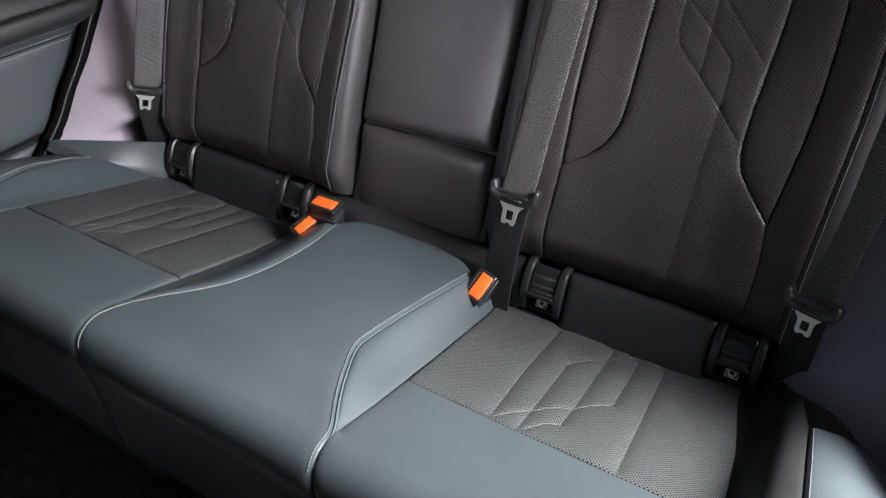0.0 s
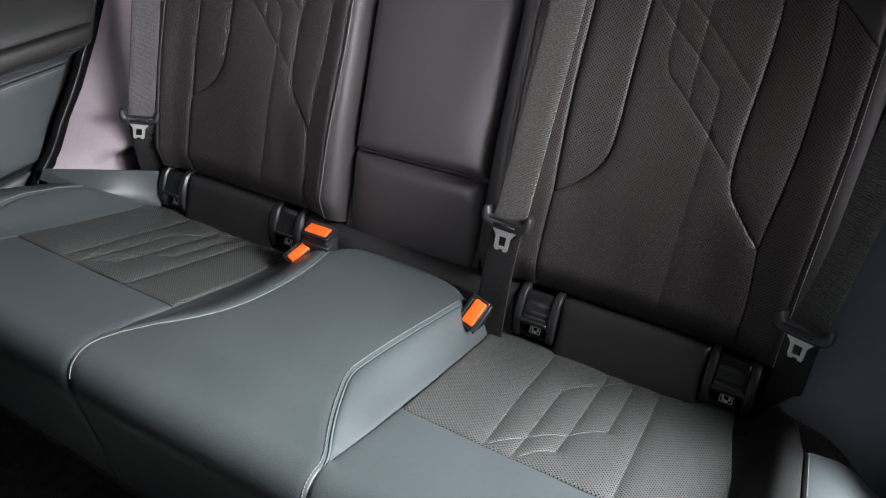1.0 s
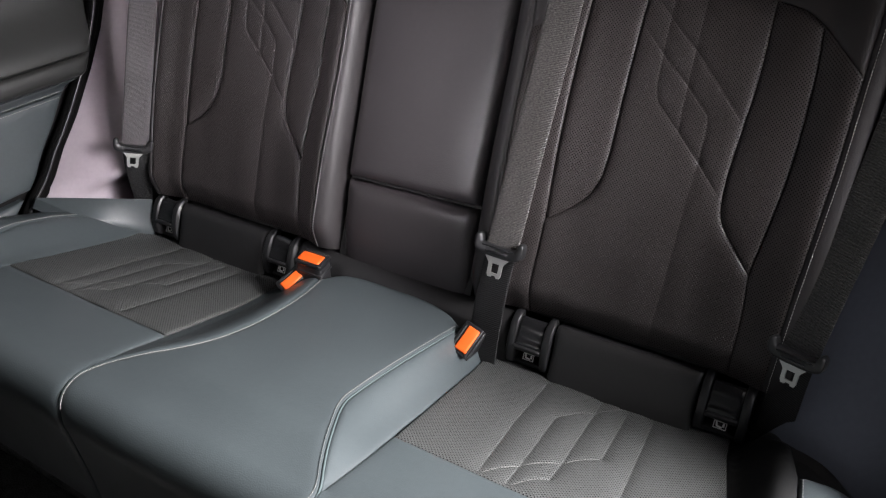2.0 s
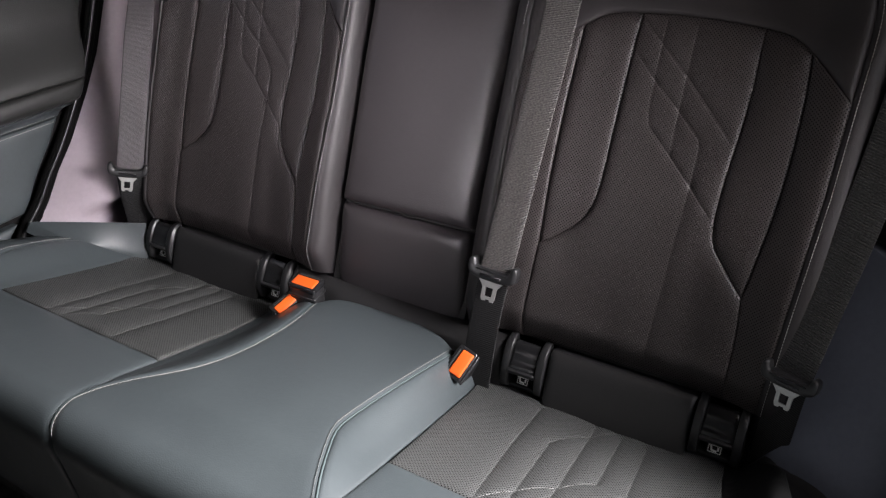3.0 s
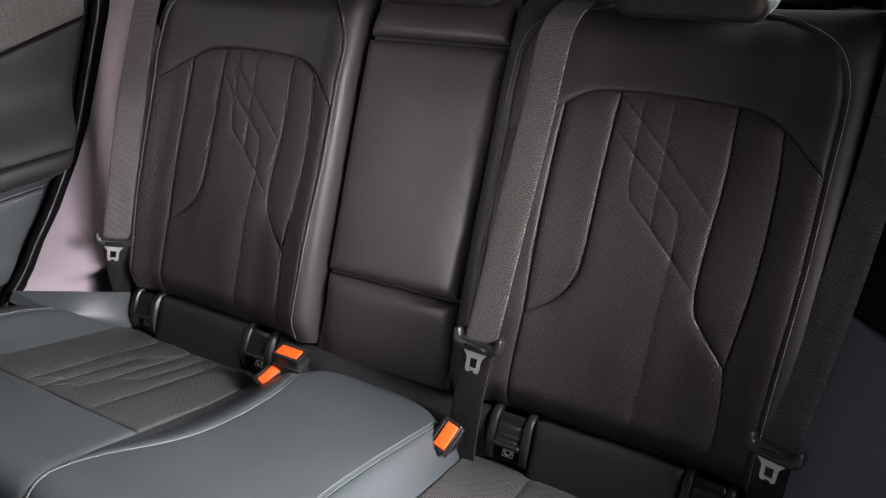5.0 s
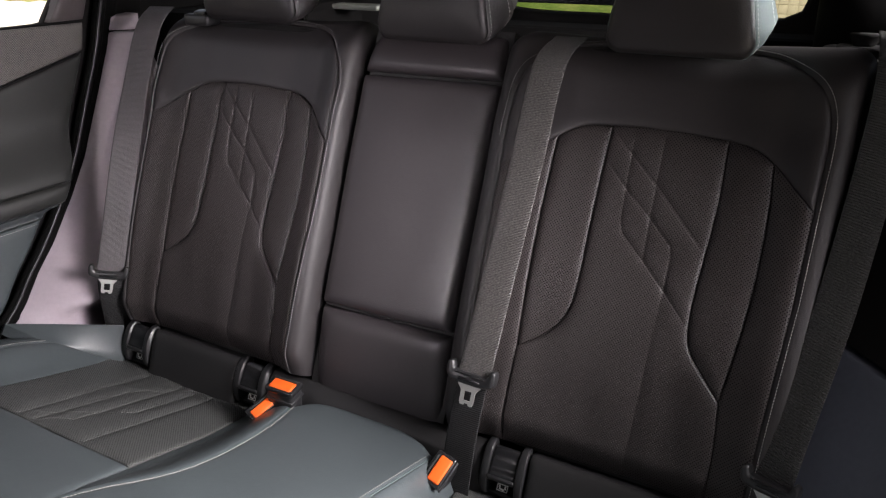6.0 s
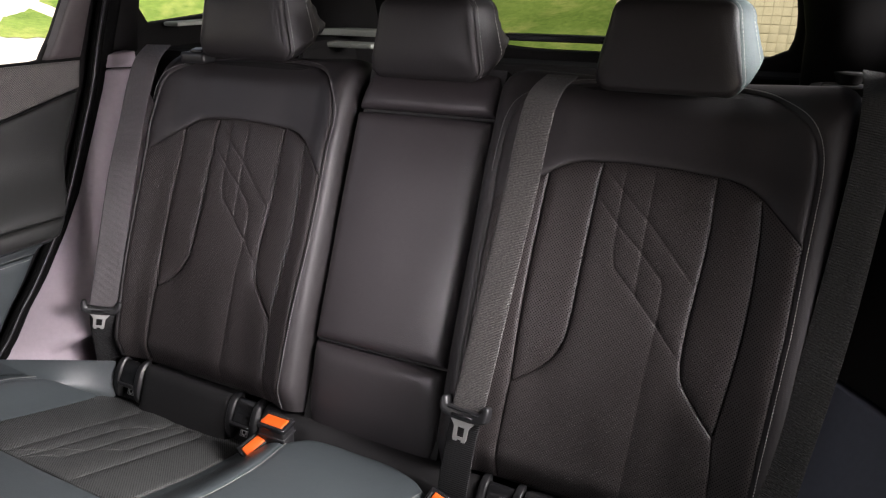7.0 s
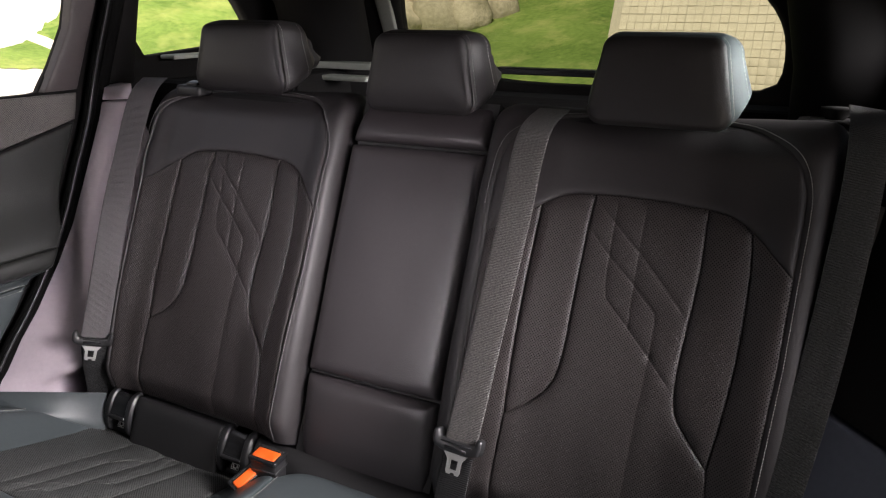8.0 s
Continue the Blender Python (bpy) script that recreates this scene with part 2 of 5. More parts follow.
M["grass"] = ground_material("grass", (0.055, 0.098, 0.014), (0.155, 0.215, 0.045), 1.1, 3.0, 0.006)


def straw_patches(m, colour):
    """Dry paler patches and thin spots over the green."""
    co = node(m, "ShaderNodeTexCoord")
    big = node(m, "ShaderNodeTexNoise", Scale=1.7, Detail=5.0, Roughness=0.7)
    link(m, co.outputs["Object"], big.inputs["Vector"])
    old = shader(m).inputs["Base Color"].links[0].from_socket
    mix = m.node_tree.nodes.new("ShaderNodeMix")
    mix.data_type = 'RGBA'
    link(m, maths(m, 'MULTIPLY', maths(m, 'SUBTRACT', big.outputs["Fac"], 0.47), 3.2), mix.inputs[0])
    link(m, old, mix.inputs[6])
    mix.inputs[7].default_value = (*colour, 1)
    link(m, mix.outputs[2], shader(m).inputs["Base Color"])


straw_patches(M["grass"], (0.27, 0.28, 0.085))
M["pale"] = ground_material("pale_ground", (0.46, 0.43, 0.38), (0.54, 0.51, 0.45), 0.6, 3.0, 0.004)
M["paving"] = ground_material("paving", (0.42, 0.375, 0.262), (0.53, 0.475, 0.345), 1.6, 3.0, 0.004)
def vary_by_piece(m, amount):
    """Each stone a little lighter or darker than the next."""
    info = m.node_tree.nodes.new("ShaderNodeObjectInfo")
    old = shader(m).inputs["Base Color"].links[0].from_socket
    mul = m.node_tree.nodes.new("ShaderNodeVectorMath")
    mul.operation = 'SCALE'
    link(m, old, mul.inputs[0])
    link(m, maths(m, 'MULTIPLY_ADD', info.outputs["Random"], amount * 2, 1 - amount), mul.inputs["Scale"])
    link(m, mul.outputs[0], shader(m).inputs["Base Color"])


vary_by_piece(M["paving"], 0.10)
M["joint"] = ground_material("paving_joint", (0.35, 0.31, 0.22), (0.43, 0.385, 0.275), 0.9, 3.0, 0.004)
M["leaf"] = ground_material("leaf", (0.045, 0.085, 0.018), (0.13, 0.19, 0.03), 1.2, 3.0, 0.01)
M["bark"] = ground_material("bark", (0.16, 0.13, 0.09), (0.42, 0.36, 0.26), 3.0, 4.0, 0.012)
M["rock"] = ground_material("rock", (0.24, 0.21, 0.13), (0.54, 0.47, 0.33), 1.5, 4.0, 0.008)


# ---------------------------------------------------------------- mesh tools
def thing(name, label, category, place=(0, 0, 0), group="", kind=""):
    ob = new(name)
    ob.empty_display_size = 0.05
    ob.location = place
    return tagged(ob, label, category, group, kind)


def mesh_object(name, verts, faces, mat, parent=None, label="", uvs=None, smooth=True):
    me = bpy.data.meshes.new(name)
    me.from_pydata([tuple(v) for v in verts], [], faces)
    if uvs is not None:
        layer = me.uv_layers.new(name="flat")
        idx = np.zeros(len(me.loops), dtype=np.int32)
        me.loops.foreach_get("vertex_index", idx)
        layer.data.foreach_set("uv", np.asarray(uvs, dtype=np.float32)[idx].ravel())
    if smooth:
        me.polygons.foreach_set("use_smooth", [True] * len(me.polygons))
    me.materials.append(M[mat] if isinstance(mat, str) else mat)
    me.update()
    ob = new(name, me)
    if parent is not None:
        ob.parent = parent
    if label:
        ob["label"] = label
    return ob


def part(name, bm, mat, parent=None, label="", smooth=True):
    bmesh.ops.recalc_face_normals(bm, faces=bm.faces[:])
    me = bpy.data.meshes.new(name)
    bm.to_mesh(me)
    bm.free()
    if smooth:
        me.polygons.foreach_set("use_smooth", [True] * len(me.polygons))
    me.materials.append(M[mat] if isinstance(mat, str) else mat)
    ob = new(name, me)
    if parent is not None:
        ob.parent = parent
    if label:
        ob["label"] = label
    return ob


def rounded_box(size, bevel, m=Matrix(), segments=2, taper=1.0):
    bm = bmesh.new()
    bmesh.ops.create_cube(bm, size=1.0)
    for v in bm.verts:
        k = taper if v.co.z > 0 else 1.0
        v.co = Vector((v.co.x * size[0] * k, v.co.y * size[1] * k, v.co.z * size[2]))
    if bevel > 0:
        bmesh.ops.bevel(bm, geom=bm.edges[:], offset=bevel, segments=segments, profile=0.6, affect='EDGES')
    bmesh.ops.transform(bm, matrix=m, verts=bm.verts[:])
    return bm


def resample(pts, step, closed=False):
    p = np.asarray(pts, float)
    if closed:
        p = np.vstack([p, p[:1]])
    out = []
    for a, b in zip(p[:-1], p[1:]):
        n = max(1, int(math.ceil(np.linalg.norm(b - a) / step)))
        out += [a + (b - a) * k / n for k in range(n)]
    if not closed:
        out.append(p[-1])
    return np.array(out)


def smooth_line(pts, rounds=2, closed=False):
    """Cuts the corners of a line, as sewn seams run."""
    p = np.asarray(pts, float)
    for _ in range(rounds):
        q = [] if closed else [p[0]]
        pairs = zip(p, np.roll(p, -1, 0)) if closed else zip(p[:-1], p[1:])
        for a, b in pairs:
            q += [a * 0.75 + b * 0.25, a * 0.25 + b * 0.75]
        if not closed:
            q.append(p[-1])
        p = np.array(q)
    return p


def distance_to(line, q, closed=False):
    """Distance of each point of q to a line of points."""
    p = np.asarray(line, float)
    a, b = (p, np.roll(p, -1, 0)) if closed else (p[:-1], p[1:])
    best = np.full(len(q), 1e9)
    for s, e in zip(a, b):
        d = e - s
        t = np.clip(((q - s) @ d) / max(d @ d, 1e-14), 0, 1)
        best = np.minimum(best, np.linalg.norm(q - s - t[:, None] * d, axis=1))
    return best


def inside(poly, q):
    x, y = q[:, 0], q[:, 1]
    hit = np.zeros(len(q), bool)
    for (ax, ay), (bx, by) in zip(poly, np.roll(poly, -1, 0)):
        if ay == by:
            continue
        hit ^= ((ay > y) != (by > y)) & (x < (bx - ax) * (y - ay) / (by - ay) + ax)
    return hit


def panel(name, outline, surf, mat, parent, puff=(0.006, 0.012), grooves=(), step=0.009, skirt=0.012, label="", extra=None):
    """One sewn panel: a flat pattern (metres) laid on a curved surface, rounded down into its seams,
    with grooves where it is quilted, and a turned-in edge."""
    from mathutils.geometry import delaunay_2d_cdt
    rim = resample(outline, step * 0.6, True)
    area = 0.5 * np.sum(rim[:, 0] * np.roll(rim[:, 1], -1) - np.roll(rim[:, 0], -1) * rim[:, 1])
    if area < 0:
        rim = rim[::-1].copy()
    n = len(rim)
    lo, hi = rim.min(0), rim.max(0)
    gx, gy = np.meshgrid(np.arange(lo[0], hi[0] + step, step), np.arange(lo[1], hi[1] + step, step * 0.87))
    gx = gx + (np.arange(gx.shape[0]) % 2)[:, None] * step / 2
    pts = np.stack([gx.ravel(), gy.ravel()], 1)
    tangent = np.roll(rim, -1, 0) - np.roll(rim, 1, 0)
    inward = np.stack([-tangent[:, 1], tangent[:, 0]], 1)
    inward /= np.linalg.norm(inward, axis=1, keepdims=True) + 1e-12
    groove_lines = [(resample(g, step * 0.5), dep, wid) for g, dep, wid in grooves]
    fine = 0.0022
    near = pts[inside(rim, pts)]
    d = distance_to(rim, near, True)
    rows = [k * puff[1] for k in (0.08, 0.25, 0.55)]
    keep = d > rows[-1] + step * 0.35
    for g, dep, wid in groove_lines:
        keep &= distance_to(g, near) > fine * 1.6 + step * 0.3
    sets = [near[keep]]
    for off in rows:
        r = rim + inward * off
        r = r[inside(rim, r)]
        sets.append(r[distance_to(rim, r, True) > off * 0.93])
    for g, dep, wid in groove_lines:
        tg = np.gradient(g, axis=0)
        nn = np.stack([-tg[:, 1], tg[:, 0]], 1)
        nn /= np.linalg.norm(nn, axis=1, keepdims=True) + 1e-12
        for off in (-1.6 * fine, -0.6 * fine, 0, 0.6 * fine, 1.6 * fine):
            r = g + nn * off
            r = r[inside(rim, r)]
            if len(r):
                sets.append(r[distance_to(rim, r, True) > rows[0] * 1.2])
    inner = np.vstack(sets)
    allp = np.vstack([rim, inner])
    res = delaunay_2d_cdt([Vector(p) for p in allp], [(i, (i + 1) % n) for i in range(n)], [], 1, 1e-5)
    flat = np.array([tuple(p) for p in res[0]])
    tris = [tuple(f) for f in res[2]]
    cent = np.array([flat[list(f)].mean(0) for f in tris])
    ok = inside(rim, cent)
    tris = [f if (flat[f[1]] - flat[f[0]])[0] * (flat[f[2]] - flat[f[0]])[1] - (flat[f[1]] - flat[f[0]])[1] * (flat[f[2]] - flat[f[0]])[0] > 0 else f[::-1]
            for f, k in zip(tris, ok) if k]
    d = distance_to(rim, flat, True)
    t = np.clip(d / puff[1], 0, 1)
    h = puff[0] * (np.sqrt(np.clip(1 - (1 - t) ** 2, 0, 1)) - 1)
    for g, dep, wid in groove_lines:
        h = h - dep * np.exp(-distance_to(g, flat) / wid) * np.clip(d / 0.012, 0.25, 1)
    if extra is not None:
        h = h + np.array([extra(u, v) for u, v in flat])
    verts = [surf(u, v, k) for (u, v), k in zip(flat, h)]
    edges = {}
    for f in tris:
        for a, b in zip(f, f[1:] + f[:1]):
            edges[(a, b)] = edges.get((a, b), 0) + 1
    border = [(a, b) for a, b in edges if (b, a) not in edges]
    lip, low = {}, {}
    uvs = [tuple(p) for p in flat]
    for a, b in border:
        for i in (a, b):
            if i not in low:
                lip[i], low[i] = len(verts), len(verts) + 1
                verts += [verts[i], surf(flat[i][0], flat[i][1], h[i] - skirt)]
                uvs += [(0.0, 0.0), (0.0, 0.0)]
    faces = list(tris) + [(lip[b], lip[a], low[a], low[b]) for a, b in border]
    return mesh_object(name, verts, faces, mat, parent, label, uvs)


def stitches(name, line, surf, parent, mat="thread", pitch=0.0058, length=0.0042, width=0.0011, lift=0.0005, label=""):
    """A row of sewn stitches along a line of the flat pattern, each a small raised lozenge."""
    p = resample(line, 0.0015)
    arc = np.r_[0, np.cumsum(np.linalg.norm(np.diff(p, axis=0), axis=1))]
    verts, faces = [], []
    for s in np.arange(pitch / 2, arc[-1] - length / 2, pitch):
        ends = []
        for q in (s - length / 2, s, s + length / 2):
            ends.append(np.array([np.interp(q, arc, p[:, 0]), np.interp(q, arc, p[:, 1])]))
        t = ends[2] - ends[0]
        nrm = np.array([-t[1], t[0]]) / (np.linalg.norm(t) + 1e-12) * width / 2
        b = len(verts)
        for e, k, up in ((ends[0], 0.5, 0.0), (ends[1], 1.0, 1.0), (ends[2], 0.5, 0.0)):
            verts += [surf(*(e + nrm * k), -0.0004), surf(*e, lift + width * 0.5 * (0.4 + 0.6 * up)), surf(*(e - nrm * k), -0.0004)]
        for r in (0, 3):
            for c in (0, 1):
                faces.append((b + r + c, b + r + c + 1, b + r + c + 4, b + r + c + 3))
        faces += [(b, b + 1, b + 2), (b + 6, b + 8, b + 7)]
    ob = mesh_object(name, verts, faces, mat, parent, label)
    ob["kind"] = "stuff"
    return ob


def loft(rings, cap=True):
    """A skin over closed rings of equal length."""
    bm = bmesh.new()
    rows = [[bm.verts.new(p) for p in r] for r in rings]
    n = len(rows[0])
    for a, b in zip(rows[:-1], rows[1:]):
        for i in range(n):
            bm.faces.new((a[i], a[(i + 1) % n], b[(i + 1) % n], b[i]))
    if cap:
        bm.faces.new(rows[0][::-1])
        bm.faces.new(rows[-1])
    return bm


def strip(name, centre, across, width, mat, parent, thick=0.0013, label="", dense=14):
    """A woven strap along a line of places; across gives the way of its width at each."""
    c = np.array(centre, float)
    w = np.array(across, float)
    w /= np.linalg.norm(w, axis=1, keepdims=True)
    k = np.linspace(0, len(c) - 1, (len(c) - 1) * dense + 1)
    arc0 = np.arange(len(c))

    def spline(a):
        # Catmull-Rom
        out = []
        for t in k:
            i = min(int(t), len(a) - 2)
            f = t - i
            p0, p1, p2, p3 = a[max(i - 1, 0)], a[i], a[i + 1], a[min(i + 2, len(a) - 1)]
            out.append(0.5 * (2 * p1 + (p2 - p0) * f + (2 * p0 - 5 * p1 + 4 * p2 - p3) * f ** 2 + (3 * p1 - p0 - 3 * p2 + p3) * f ** 3))
        return np.array(out)

    c, w = spline(c), spline(w)
    w /= np.linalg.norm(w, axis=1, keepdims=True)
    t = np.gradient(c, axis=0)
    t /= np.linalg.norm(t, axis=1, keepdims=True)
    nrm = np.cross(w, t)
    nrm /= np.linalg.norm(nrm, axis=1, keepdims=True)
    arc = np.r_[0, np.cumsum(np.linalg.norm(np.diff(c, axis=0), axis=1))]
    cols = np.array([-0.5, -0.46, -0.3, -0.1, 0.1, 0.3, 0.46, 0.5])
    fat = np.array([0.2, 1.1, 0.9, 0.9, 0.9, 0.9, 1.1, 0.2]) * thick / 2
    verts, uvs, faces = [], [], []
    m = len(cols)
    for i in range(len(c)):
        for side in (1, -1):
            for j in range(m):
                verts.append(c[i] + w[i] * cols[j] * width + nrm[i] * fat[j] * side)
                uvs.append((cols[j] * width, arc[i]))
    for i in range(len(c) - 1):
        a, b = i * 2 * m, (i + 1) * 2 * m
        for j in range(m - 1):
            faces.append((a + j, a + j + 1, b + j + 1, b + j))
            faces.append((a + m + j, b + m + j, b + m + j + 1, a + m + j + 1))
        faces.append((a, b, b + m, a + m))
        faces.append((a + m - 1, a + 2 * m - 1, b + 2 * m - 1, b + m - 1))
    return mesh_object(name, verts, faces, mat, parent, label, uvs)


def sstep(x, a, b):
    t = min(max((x - a) / (b - a), 0.0), 1.0)
    return t * t * (3 - 2 * t)


# ---------------------------------------------------------------- the seat's shapes
RECLINE = radians(22)
BACK_ORIGIN = Vector((0, -0.013, 0.67))
BACK_UP = Vector((0, math.sin(RECLINE), math.cos(RECLINE)))
BACK_OUT = Vector((0, -math.cos(RECLINE), math.sin(RECLINE)))
SEAT_X, CUSHION_X = 0.3545, 0.3734


def back_place(x, v, h=0.0):
    return BACK_ORIGIN + Vector((x, 0, 0)) + BACK_UP * v + BACK_OUT * h


def seat_back_form(u, v):
    """How far the outer backrest stands out of its plane."""
    a = abs(u)
    h = 0.004 + 0.008 * sstep(a, 0.085, 0.155) + 0.018 * sstep(a, 0.15, 0.205) - 0.010 * sstep(a, 0.206, 0.225)
    h += 0.006 * math.exp(-((v - 0.24) / 0.12) ** 2)
    h -= 0.028 * sstep(-v, -0.115, -0.055)
    h -= 0.030 * sstep(v, 0.60, 0.67) + 0.006 * sstep(v, 0.50, 0.56)
    return h


def seat_back_surface(u, v, h):
    return back_place(u, v, h + seat_back_form(u, v))


SLOPE = math.atan(0.34)
ROLL_R, ROLL_S = 0.038, 0.436


def cushion_profile(s):
    """Height and depth of the cushion along its length s from the back, with its rounded front."""
    dy, dz, ny, nz = -math.cos(SLOPE), math.sin(SLOPE), math.sin(SLOPE), math.cos(SLOPE)
    y0, z0 = -0.02, 0.66
    if s <= ROLL_S:
        return y0 + dy * s, z0 + dz * s, ny, nz
    a = min((s - ROLL_S) / ROLL_R, radians(112))
    cy, cz = y0 + dy * ROLL_S - ny * ROLL_R, z0 + dz * ROLL_S - nz * ROLL_R
    oy, oz = math.sin(a) * dy + math.cos(a) * ny, math.sin(a) * dz + math.cos(a) * nz
    rest = max(s - ROLL_S - ROLL_R * a, 0)
    return (cy + ROLL_R * oy + rest * (math.cos(a) * dy - math.sin(a) * ny),
            cz + ROLL_R * oz + rest * (math.cos(a) * dz - math.sin(a) * nz), oy, oz)


HUMP_L = ((-0.05, -0.128), (0.043, -0.111), (0.111, -0.092), (0.163, -0.084), (0.229, -0.079), (0.296, -0.086), (0.363, -0.117), (0.418, -0.157), (0.442, -0.155))
HUMP_R = ((-0.05, 0.148), (0.039, 0.146), (0.12, 0.141), (0.193, 0.137), (0.273, 0.136), (0.304, 0.139), (0.346, 0.160), (0.391, 0.185), (0.43, 0.212))
FOOT_L = ((-0.05, -0.226), (0.026, -0.217), (0.144, -0.191), (0.278, -0.177), (0.359, -0.172), (0.418, -0.162))
FOOT_R = ((-0.05, 0.176), (0.045, 0.181), (0.162, 0.191), (0.26, 0.198), (0.334, 0.205), (0.414, 0.209), (0.43, 0.214))


INNER_R = ((-0.04, 0.532), (0.026, 0.536), (0.14, 0.556), (0.286, 0.568))


def along(table, s):
    return float(np.interp(s, [r[0] for r in table], [r[1] for r in table]))


def cushion_form(x, s):
    hump = max(0.055 - 0.1 * max(s, -0.05), 0.010) * (1 - sstep(s, 0.36, 0.46))
    l, r = along(HUMP_L, s), along(HUMP_R, s)
    fl, fr = min(along(FOOT_L, s), l - 0.006), max(along(FOOT_R, s), r + 0.006)
    if x < l:
        k = 1 - sstep(l - x, 0, l - fl)
    elif x > r:
        k = 1 - sstep(x - r, 0, fr - r)
    else:
        k = 1.0
    h = hump * k
    edge = 1 - sstep(s, 0.36, 0.47)
    if x < -0.55:
        h += edge * (0.040 * sstep(-x, 0.55, 0.625) - 0.012 * sstep(-x, 0.64, 0.71))
    if x > 0.55:
        h += edge * (0.054 * sstep(x, along(INNER_R, s), 0.600) - 0.026 * sstep(x, 0.64, 0.72))
    for c in (-CUSHION_X, CUSHION_X):
        h -= 0.001 * math.exp(-((x - c) / 0.10) ** 2 - ((s - 0.15) / 0.12) ** 2)
    return h


def cushion_surface(x, s, h):
    y, z, ny, nz = cushion_profile(s)
    k = h + cushion_form(x, s)
    return Vector((x, y + ny * k, z + nz * k))


# ---------------------------------------------------------------- the car's shell
def slab(name, lo, hi, mat, label="", bevel=0.004):
    size = [b - a for a, b in zip(lo, hi)]
    mid = [(a + b) / 2 for a, b in zip(lo, hi)]
    ob = part(name, rounded_box(size, bevel, Matrix.Translation(mid)), mat, None, label, smooth=False)
    return tagged(ob, label, "", "", "structure")


slab("floor", (-0.78, -1.45, 0.34), (0.78, 1.0, 0.40), "carpet", "black carpeted car floor")
slab("ceiling", (-0.74, -1.45, 1.53), (0.74, 0.80, 1.58), "headliner", "grey cloth headliner")
slab("seat_base", (-0.66, -0.405, 0.40), (0.66, -0.02, 0.60), "carpet", "black carpeted box under the bench", 0.03)
slab("tunnel", (-0.16, -1.45, 0.395), (0.10, -0.40, 0.50), "carpet", "carpeted floor tunnel before the bench", 0.05)
slab("cargo_floor", (-0.72, 0.16, 0.62), (0.72, 1.22, 0.66), "carpet", "dark cargo floor behind the seats")


def frame_wall(name, axis_at, outer, hole, thick, mat, label, surf):
    """A wall with a real opening: rings from the outer outline to the hole, with a reveal."""
    n = 96

    c = np.mean(np.asarray(hole, float), 0)
    t = np.linspace(-math.pi, math.pi, n, endpoint=False)

    def cast(poly):
        p = np.asarray(poly, float)
        out = []
        for a in t:
            d = np.array([math.cos(a), math.sin(a)])
            best = 1e9
            for s, e in zip(p, np.roll(p, -1, 0)):
                m = np.array([d, s - e]).T
                if abs(np.linalg.det(m)) < 1e-12:
                    continue
                k, f = np.linalg.solve(m, s - c)
                if k > 0 and -1e-9 <= f <= 1 + 1e-9:
                    best = min(best, k)
            out.append(c + d * best)
        return np.array(out)

    o, i = cast(outer), cast(hole)
    rings = [[surf(u, v, 0) for u, v in o], [surf(u, v, 0) for u, v in c + (i - c) * 1.03], [surf(u, v, -thick * 0.3) for u, v in i],
             [surf(u, v, -thick) for u, v in i], [surf(u, v, -thick) for u, v in o]]
    bm = loft(rings + [rings[0]], cap=False)
    bmesh.ops.remove_doubles(bm, verts=bm.verts[:], dist=1e-6)
    ob = part(name, bm, mat, None, label)
    return tagged(ob, label, "", "", "structure")


def left_surface(u, v, h):
    return Vector((-0.735 - max(v - 1.25, 0) * -0.25 + h, u, v))


def right_surface(u, v, h):
    return Vector((0.735 - max(v - 1.25, 0) * 0.25 - h, u, v))


# unseen right body side; its open doorway lets daylight in, narrowed to shade the near seat
DOOR_EDGE = [(0.162, 1.262), (0.150, 1.209), (0.107, 1.117), (0.061, 1.015), (0.020, 0.948), (-0.040, 0.866), (-0.081, 0.822), (-0.112, 0.778), (-0.163, 0.735), (-0.20, 0.66), (-0.21, 0.52)]
frame_wall("wall_right", 0.74, [(-1.48, 0.36), (0.20, 0.36), (0.20, 1.56), (-1.48, 1.56)],
           [(-0.36, 0.70), (-0.25, 0.70)] + [(y - (0.085 if z > 0.95 else 0.080), z) for y, z in DOOR_EDGE[::-1] if z > 0.75] + [(0.085, 1.34), (0.085, 1.455), (-0.36, 1.455)],
           0.05, "dark_trim", "unseen body side, its open rear doorway narrowed to shade the seat", right_surface)
QUARTER = smooth_line([(0.291, 1.313), (0.43, 1.322), (0.66, 1.338), (0.56, 1.445), (0.48, 1.50), (0.292, 1.50)], 1, True)
frame_wall("wall_right", 0.74, [(0.20, 0.36), (1.0, 0.36), (1.0, 1.56), (0.20, 1.56)], QUARTER, 0.06, "dark_trim", "dark body side with a quarter window", right_surface)

# plain front end of the cabin with the windscreen
def front_surface(u, v, h):
    return Vector((u, -1.45 + h, v))


frame_wall("wall_front", -1.45, [(-0.78, 0.40), (0.78, 0.40), (0.78, 1.56), (-0.78, 1.56)], [(-0.50, 1.30), (0.45, 1.30), (0.40, 1.49), (-0.45, 1.49)],
           0.05, "headliner", "plain grey wall that closes the cabin round the windscreen", front_surface)

# left body side: the door's window, the pillar and the small quarter window
frame_wall("wall_left", -0.74, [(-1.48, 0.36), (0.20, 0.36), (0.20, 1.56), (-1.48, 1.56)],
           [(-0.55, 1.262), (0.082, 1.262), (0.088, 1.275), (0.108, 1.31), (0.136, 1.38), (0.142, 1.44), (0.115, 1.50), (-0.55, 1.52)],
           0.02, "dark_trim", "dark trimmed body side with the door's window", left_surface)
frame_wall("wall_left", -0.74, [(0.20, 0.36), (1.0, 0.36), (1.0, 1.56), (0.20, 1.56)],
           QUARTER, 0.03, "dark_trim", "dark body side with a quarter window", left_surface)


